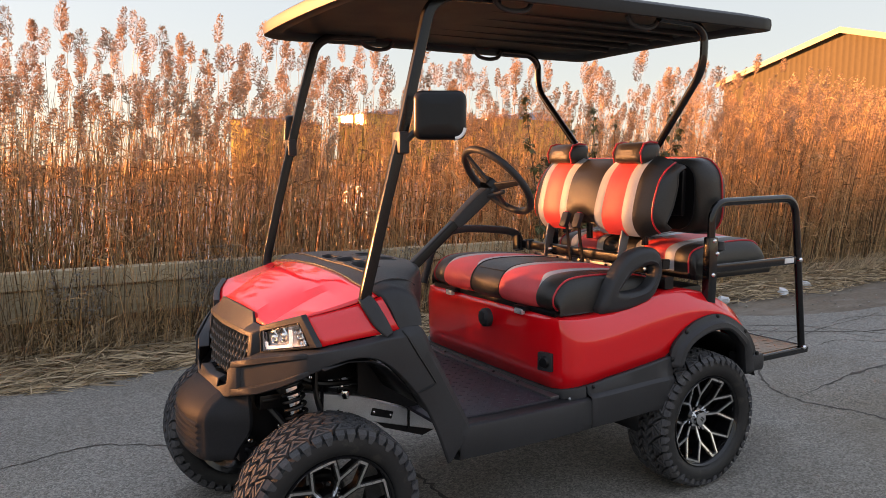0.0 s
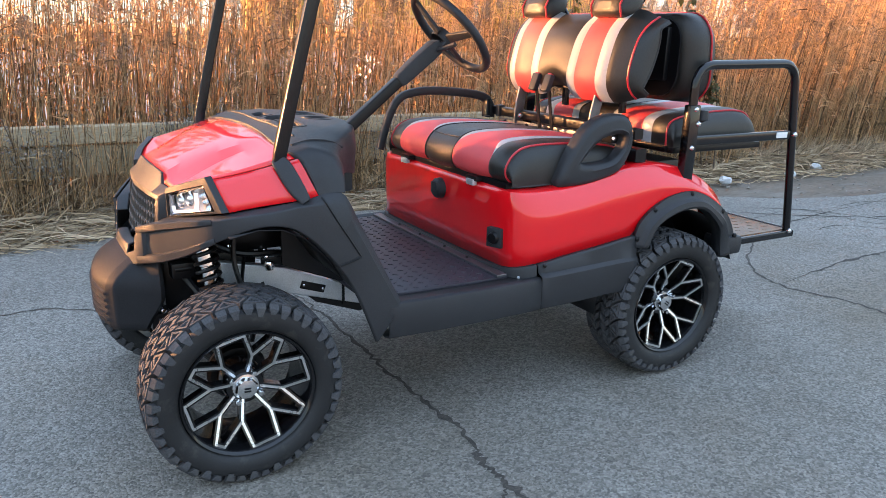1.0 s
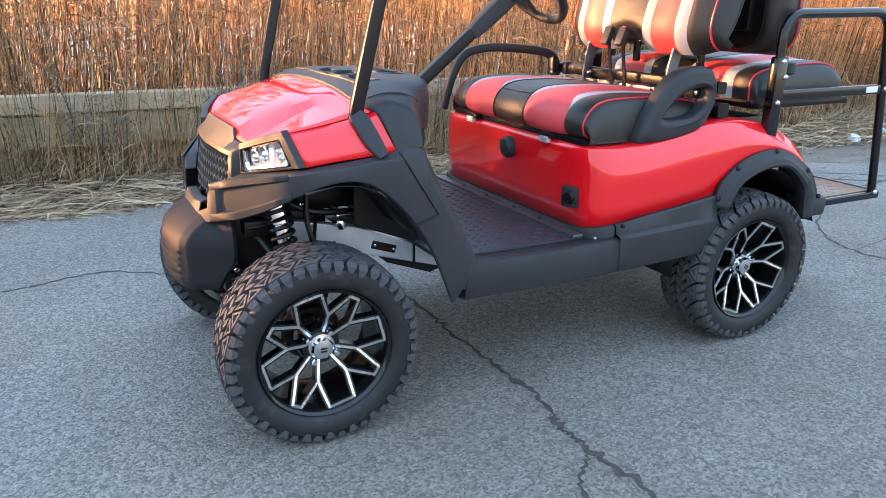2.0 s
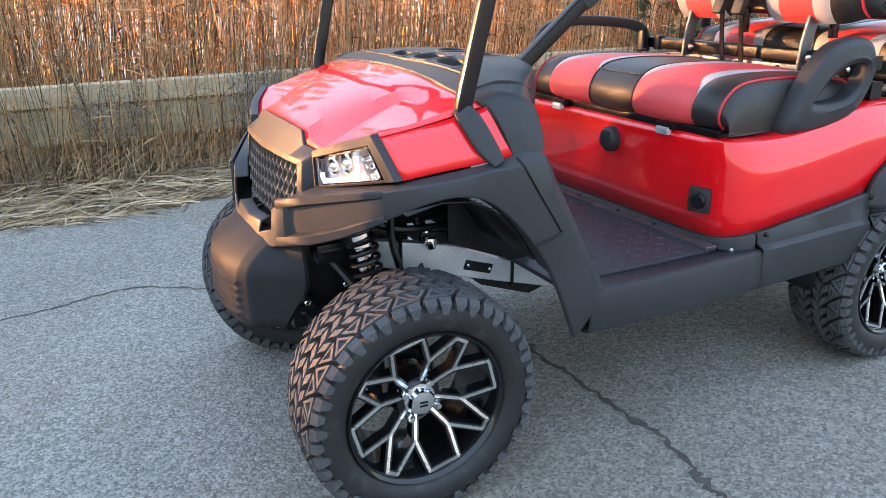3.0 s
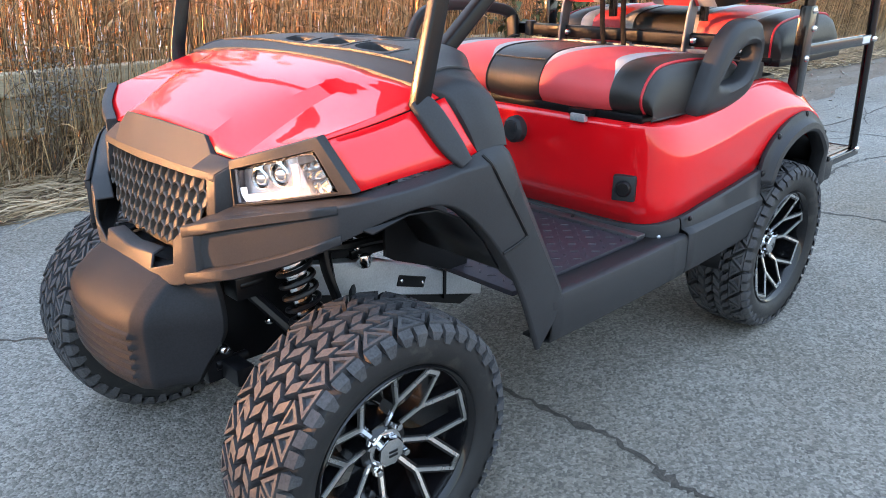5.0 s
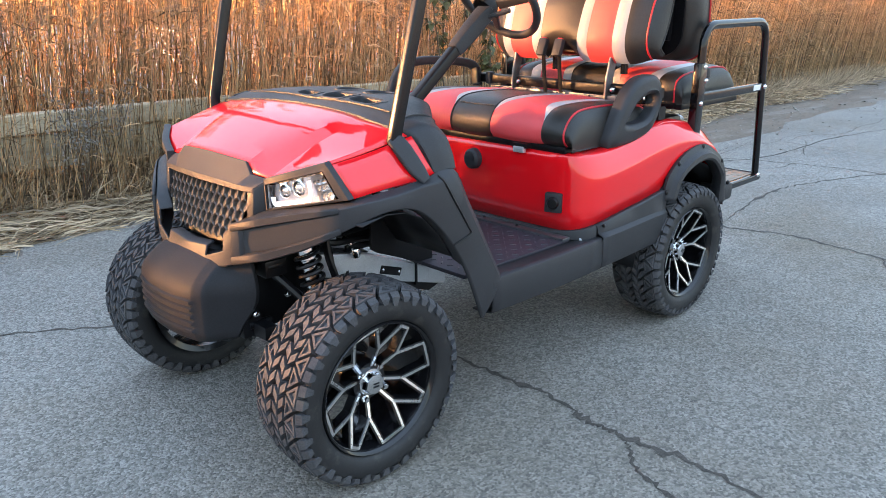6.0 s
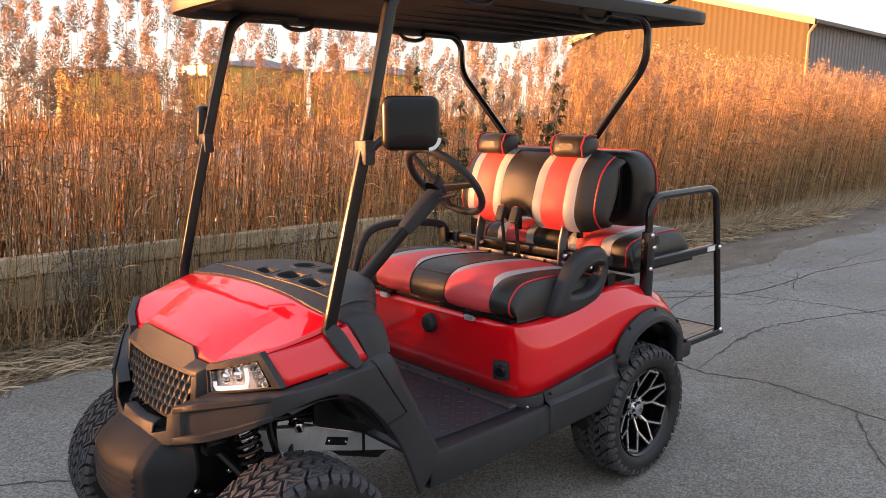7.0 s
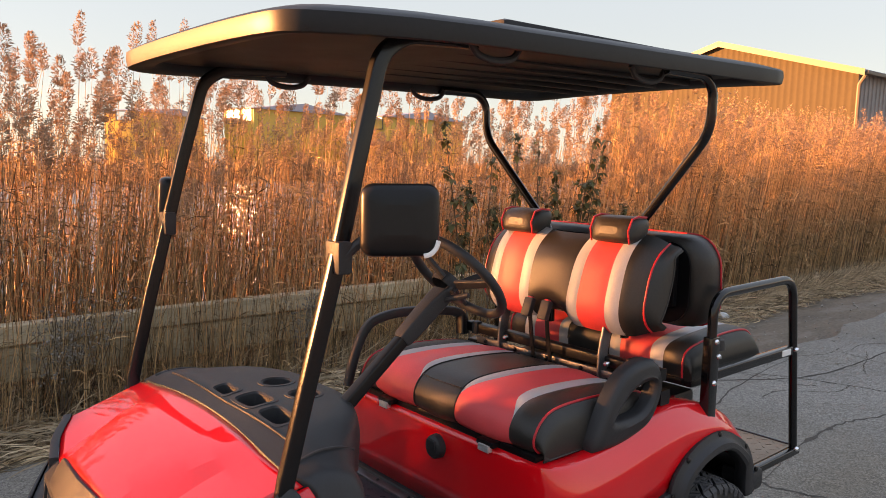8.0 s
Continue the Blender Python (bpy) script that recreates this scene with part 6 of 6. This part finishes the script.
# hip restraints
def make_restraint():
    centre = Vector((1.312, 0.0, 0.916))

    def around(corners):
        """The rounded outline through these corners, at even angles round the centre."""
        line = smooth_line([(x, 0, z) for x, z in corners] + [(corners[0][0], 0, corners[0][1])], 8)[:-1]
        polar_line = sorted((math.atan2(p[2] - centre.z, p[0] - centre.x), math.hypot(p[0] - centre.x, p[2] - centre.z)) for p in line)
        angles, radii = np.array([a for a, r in polar_line]), np.array([r for a, r in polar_line])
        turn = np.linspace(-math.pi, math.pi, 64, endpoint=False)
        r = np.interp(turn, angles, radii, period=2 * math.pi)
        return [Vector((centre.x + q * math.cos(a), 0, centre.z + q * math.sin(a))) for a, q in zip(turn, r)]

    outer = around([(1.105, 0.790), (1.160, 0.905), (1.222, 0.990), (1.300, 1.030), (1.405, 1.028), (1.437, 0.960), (1.430, 0.900), (1.385, 0.830), (1.280, 0.797), (1.190, 0.787)])
    hole = around([(1.312 + 0.98 * (x - 1.312), 0.916 + 0.92 * (z - 0.916)) for x, z in [(1.205, 0.868), (1.272, 0.935), (1.338, 0.964), (1.400, 0.966), (1.395, 0.912), (1.345, 0.868), (1.250, 0.860)]])
    loops = []
    for f, y in ((0.0, -0.512), (0.0, -0.550), (0.08, -0.562), (0.30, -0.570), (0.42, -0.566), (0.70, -0.570), (0.90, -0.562), (1.0, -0.545), (1.0, -0.512), (0.0, -0.512)):
        loops.append([p.lerp(q, f) + Vector((0, y, 0)) for p, q in zip(hole, outer)])
    part("hip_restraint", sheet(loops, close=True), PLASTIC, cart, "moulded black plastic hip restraint", angle=50)
    part("restraint_stay", box(1.372, 1.43, -0.515, -0.455, 0.925, 1.02, 0.01), SATIN, cart)
    part("restraint_bolt", bolt((1.385, -0.516, 0.945), (0, -1, 0), 0.010), CHROME, cart)
    # the far one shows as a thin open arch
    arch = [(0.915, 0.535, 0.795), (0.953, 0.536, 0.925), (1.003, 0.537, 1.010), (1.075, 0.537, 1.040), (1.20, 0.537, 1.046), (1.41, 0.536, 1.024), (1.470, 0.530, 0.985), (1.475, 0.525, 0.92)]
    part("hip_restraint", sweep(smooth_line(arch, 5), lambda q: oblong(0.036, 0.030 + 0.012 * q, 0.011)), PLASTIC, cart, "moulded black plastic hip restraint", angle=50)
    part("restraint_stay", bar([(1.44, 0.50, 0.93), (1.45, 0.515, 1.00)], 0.05, 0.022, 0.006), SATIN, cart)


make_restraint()


# seat frames, belts and rear rack
def make_rack():
    for y in (-0.27, 0.27):
        part("back_bracket", bar([(1.47, y, 0.86), (1.475, y, 1.0), (1.50, y, 1.10)], 0.045, 0.012, 0.003, up=(0, 1, 0)), IRON, cart, "steel seat back bracket")
        part("bracket_bolt", bolt((1.462, y - 0.03, 0.955), (-1, 0, 0), 0.011, 0.010), CHROME, cart)
    part("cross_rail", bar([(1.50, -0.52, 0.955), (1.50, 0.52, 0.955)], 0.04, 0.04), SATIN, cart)
    part("cross_rail", bar([(1.52, -0.52, 0.875), (1.52, 0.52, 0.875)], 0.05, 0.05), SATIN, cart)
    part("hinge_strip", box(1.462, 1.474, -0.42, 0.42, 0.905, 0.930, 0.002), IRON, cart, "galvanised hinge strip behind the cushion")
    for y in (-0.36, -0.18, 0.0, 0.18, 0.36):
        part("hinge_bolt", bolt((1.461, y, 0.917), (-1, 0, 0), 0.009, 0.008), SATIN, cart)
    for y in (-0.04, 0.05):
        belt = part("seat_belt", bar([(1.445, y, 0.90), (1.435, y + 0.01, 1.0), (1.415, y, 1.085)], 0.020, 0.004, 0.001, up=(1, 0, 0)), SATIN, cart)
        part("belt_buckle", moved(box(-0.012, 0.012, -0.022, 0.022, -0.035, 0.035, 0.006), Matrix.Translation((1.405, y, 1.112)) @ Matrix.Rotation(radians(20), 4, "Y")), PLASTIC, belt)
        part("release_button", moved(box(-0.008, 0.008, -0.012, 0.012, 0.030, 0.040, 0.003), Matrix.Translation((1.405, y, 1.112)) @ Matrix.Rotation(radians(20), 4, "Y")), PIPING, belt)
    for s in (-1, 1):
        part("belt_retractor", box(1.470, 1.505, s * 0.45 - 0.018, s * 0.45 + 0.018, 0.93, 0.985, 0.010), PLASTIC, cart)
    for s in (-1, 1):
        y = s * 0.56
        part("grab_rail", sweep(rounded([(1.722, y, 0.86), (1.718, y, 1.205), (2.275, y, 1.213), (2.390, y, 0.490)], 0.085, 8), ring(0.0175, 12)), GLOSSY, cart, "gloss black bent tube grab rail")
        part("rack_post", box(1.695, 1.745, y - 0.02, y + 0.02, 0.74, 1.06, 0.006), GLOSSY, cart)
        part("rack_side_rail", bar([(1.73, y, 0.925), (2.285, y, 0.925)], 0.036, 0.036), GLOSSY, cart)
        part("rail_label", box(2.20, 2.265, y - 0.0215, y + 0.0215, 0.915, 0.938, 0.001), WHITE, cart, "small white label")
        for x, z in ((1.72, 1.045), (1.72, 0.90), (2.315, 0.925), (2.385, 0.50), (1.74, 0.99)):
            part("rack_bolt", bolt((x, y + s * 0.02, z), (0, s, 0), 0.010, 0.010), CHROME, cart)
        part("plate_rail", bar([(2.02, y, 0.485), (2.42, y, 0.485)], 0.03, 0.03), GLOSSY, cart)
        part("arm_knob", moved(lathe([(0, 0.02), (0.02, 0.015), (0.024, -0.02), (0, -0.03)], 14, "z"), Matrix.Translation((1.80, y + s * -0.02, 1.02))), PLASTIC, cart)
    ridges = [box(2.02, 2.405, -0.545, 0.545, 0.492, 0.502, 0.003)]
    for i in range(9):
        for j in range(24):
            ridges.append(moved(box(-0.012, 0.012, -0.003, 0.003, -0.002, 0.002), Matrix.Translation((2.045 + 0.042 * i, -0.52 + 0.045 * j, 0.5012)) @ Matrix.Rotation(radians(45 if (i + j) % 2 else -45), 4, "Z")))
    part("foot_plate", join(*ridges), PLATE, cart, "steel tread plate foot board, browned to imitate a sunset reflection", angle=20)
    part("plate_edge", box(2.405, 2.42, -0.56, 0.56, 0.475, 0.505, 0.004), GLOSSY, cart)
    part("seat_box", box(1.70, 2.20, -0.50, 0.50, 0.868, 0.893, 0.006), SATIN, cart)
    for s in (-1, 1):
        part("plate_arm", bar([(2.0, s * 0.3, 0.55), (2.05, s * 0.3, 0.482), (2.40, s * 0.3, 0.482)], 0.03, 0.02), SATIN, cart)


make_rack()


# running gear
def make_gear():
    for s in (-1, 1):
        rail = prism([(0.02, s * 0.27, 0.590), (0.223, s * 0.27, 0.545), (0.40, s * 0.27, 0.472), (0.565, s * 0.27, 0.402), (0.56, s * 0.27, 0.354), (0.40, s * 0.27, 0.402), (0.02, s * 0.27, 0.520)], (0, -s * 0.04, 0))
        fr = part("frame_rail", rail, STEEL, cart, "silver steel frame rail", bevel=0.003)
        part("rail_slot", moved(box(-0.044, 0.044, -0.004, 0.004, -0.014, 0.014, 0.003), Matrix.Translation((0.318, s * 0.27, 0.464)) @ Matrix.Rotation(0.33, 4, "Y")), SATIN, fr)
        for x in (0.285, 0.351):
            part("slot_screw", bolt((x, s * 0.275, 0.464 - 0.34 * (x - 0.318)), (0, s, 0), 0.005, 0.003), CHROME, fr)
        part("rail_box", prism([(0.27, s * 0.262, 0.46), (0.57, s * 0.262, 0.37), (0.49, s * 0.262, 0.345), (0.33, s * 0.262, 0.405)], (0, -s * 0.06, 0)), SATIN, fr)
        part("rail_band", box(0.422, 0.430, s * 0.27 - 0.005, s * 0.27 + 0.005, 0.385, 0.470), SATIN, fr)
        part("splash_panel", prism([(0.20, s * 0.33, 0.575), (0.223, s * 0.33, 0.560), (0.40, s * 0.33, 0.487), (0.45, s * 0.33, 0.466), (0.45, s * 0.33, 0.52), (0.36, s * 0.33, 0.62), (0.20, s * 0.33, 0.70)], (0, -s * 0.01, 0)), SATIN, cart)
        # coil-over damper
        top, foot = Vector((-0.045, s * 0.335, 0.690)), Vector((-0.015, s * 0.375, 0.420))
        damper = part("damper", sweep([top, top.lerp(foot, 0.30), top.lerp(foot, 0.31), foot], lambda q: ring(0.025 if q < 0.35 else 0.021, 14)), CHROME, cart, "coil-over damper with a bright tube and black spring")
        axis = (foot - top).normalized()
        side = axis.cross(Vector((1, 0, 0))).normalized()
        other = axis.cross(side)
        coil = [top.lerp(foot, 0.06 + 0.84 * k / 144) + side * 0.034 * math.cos(k / 144 * 2 * math.pi * 9) + other * 0.034 * math.sin(k / 144 * 2 * math.pi * 9) for k in range(145)]
        part("coil_spring", sweep(coil, ring(0.0056, 6)), SATIN, damper)
        part("damper_collar", moved(lathe([(0.0, 0.012), (0.038, 0.010), (0.038, -0.010), (0, -0.012)], 20, "z"), Matrix.Translation(top.lerp(foot, 0.92)) @ axis.to_track_quat("Z", "Y").to_matrix().to_4x4()), SATIN, damper)
        # control arms, tie rod and upright
        part("control_arm", tube([(-0.16, s * 0.16, 0.40), (-0.02, s * 0.36, 0.285)], 0.017, n=8), SATIN, cart)
        part("control_arm", tube([(0.16, s * 0.16, 0.40), (0.02, s * 0.36, 0.285)], 0.017, n=8), SATIN, cart)
        part("control_arm", tube([(-0.10, s * 0.20, 0.58), (-0.01, s * 0.37, 0.43)], 0.013, n=8), SATIN, cart)
        part("damper_bracket", bar([(0.06, s * 0.30, 0.71), (0.05, s * 0.31, 0.60), (0.09, s * 0.36, 0.40)], 0.028, 0.012, 0.003), SATIN, cart)
        part("upright", box(-0.03, 0.03, s * 0.38 - 0.02, s * 0.38 + 0.02, 0.24, 0.46, 0.008), SATIN, cart)
        part("tie_rod", tube([(0.170, s * 0.23, 0.560), (0.12, s * 0.31, 0.42), (0.08, s * 0.36, 0.34)], 0.009, 0.02, 8), SATIN, cart)
        part("rod_end", moved(lathe([(0, 0.018), (0.014, 0.014), (0.018, 0), (0.014, -0.014), (0, -0.018)], 14, "z"), Matrix.Translation((0.168, s * 0.29, 0.565))), CHROME, cart)
        for x, y, z in ((-0.155, 0.18, 0.41), (-0.155, 0.24, 0.45), (-0.10, 0.24, 0.57), (0.17, 0.22, 0.60)):
            part("pivot_bolt", bolt((x, s * y, z), (0, s, 0), 0.013, 0.02), CHROME, cart)
    for s in (-1, 1):
        part("arm_mount", box(-0.125, -0.055, s * 0.235 - 0.03, s * 0.235 + 0.03, 0.55, 0.60, 0.006), SATIN, cart)
        part("arm_mount", box(-0.19, -0.13, s * 0.205 - 0.025, s * 0.205 + 0.025, 0.375, 0.435, 0.006), SATIN, cart)
        part("arm_bush", tube([(-0.17, s * 0.225, 0.410), (-0.10, s * 0.225, 0.410)], 0.012, n=12), SATIN, cart)
        part("arm_bush", tube([(-0.115, s * 0.255, 0.580), (-0.065, s * 0.255, 0.580)], 0.012, n=12), SATIN, cart)
        part("brake_hose", sweep(smooth_line([(0.10, s * 0.25, 0.60), (0.07, s * 0.32, 0.52), (0.06, s * 0.36, 0.44), (0.03, s * 0.40, 0.38)], 6), ring(0.006, 6)), SATIN, cart)
        part("cable_loom", sweep(smooth_line([(-0.02, s * 0.25, 0.66), (0.08, s * 0.28, 0.615), (0.20, s * 0.27, 0.60), (0.32, s * 0.24, 0.575)], 6), ring(0.011, 8)), SATIN, cart)
        part("cross_strap", box(0.15, 0.27, s * 0.262 - 0.006, s * 0.262 + 0.006, 0.565, 0.585, 0.002), SATIN, cart)
        for x, z in ((0.165, 0.592), (0.255, 0.592), (-0.06, 0.49), (0.05, 0.64)):
            part("strap_bolt", bolt((x, s * 0.268, z), (0, s, 0.3), 0.009, 0.008), CHROME, cart)
    part("front_beam", box(-0.14, 0.16, -0.17, 0.17, 0.36, 0.60, 0.02), SATIN, cart)
    part("front_shelf", box(-0.14, 0.30, -0.22, 0.22, 0.60, 0.72, 0.02), SATIN, cart)
    part("tow_bracket", box(-0.16, -0.12, -0.30, 0.30, 0.38, 0.42, 0.005), SATIN, cart)
    part("steering_rack", tube([(0.10, -0.24, 0.52), (0.10, 0.24, 0.52)], 0.022, n=12), SATIN, cart)
    part("rear_axle", tube([(1.66, -0.40, 0.287), (1.66, 0.40, 0.287)], 0.035, n=14), SATIN, cart)
    part("motor_case", box(1.50, 1.82, -0.16, 0.16, 0.20, 0.42, 0.05, 3), SATIN, cart)
    part("battery_tray", box(0.80, 1.40, -0.26, 0.26, 0.34, 0.44, 0.01), SATIN, cart)
    for s in (-1, 1):
        part("leaf_spring", bar([(1.30, s * 0.33, 0.36), (1.66, s * 0.33, 0.25), (2.0, s * 0.33, 0.38)], 0.05, 0.014, 0.003, 0.3), SATIN, cart)
    part("pedal", moved(box(-0.02, 0.02, -0.05, 0.05, -0.06, 0.06, 0.008), Matrix.Translation((0.47, -0.15, 0.60)) @ Matrix.Rotation(radians(-30), 4, "Y")), PLASTIC, cart)


make_gear()


# the body stands a little askew on its wheels and is narrower than the track
SKEW = Matrix(((1, -0.052, 0, -0.052 * 0.60), (0, 0.88, 0, -0.12 * 0.60), (0, 0, 1, 0), (0, 0, 0, 1)))
for ob in cart.children_recursive:
    if not ob.name.startswith("wheel") and not (ob.parent and ob.parent.name.startswith("wheel")) or ob.name.startswith("wheel_liner"):
        ob.data.transform(SKEW)
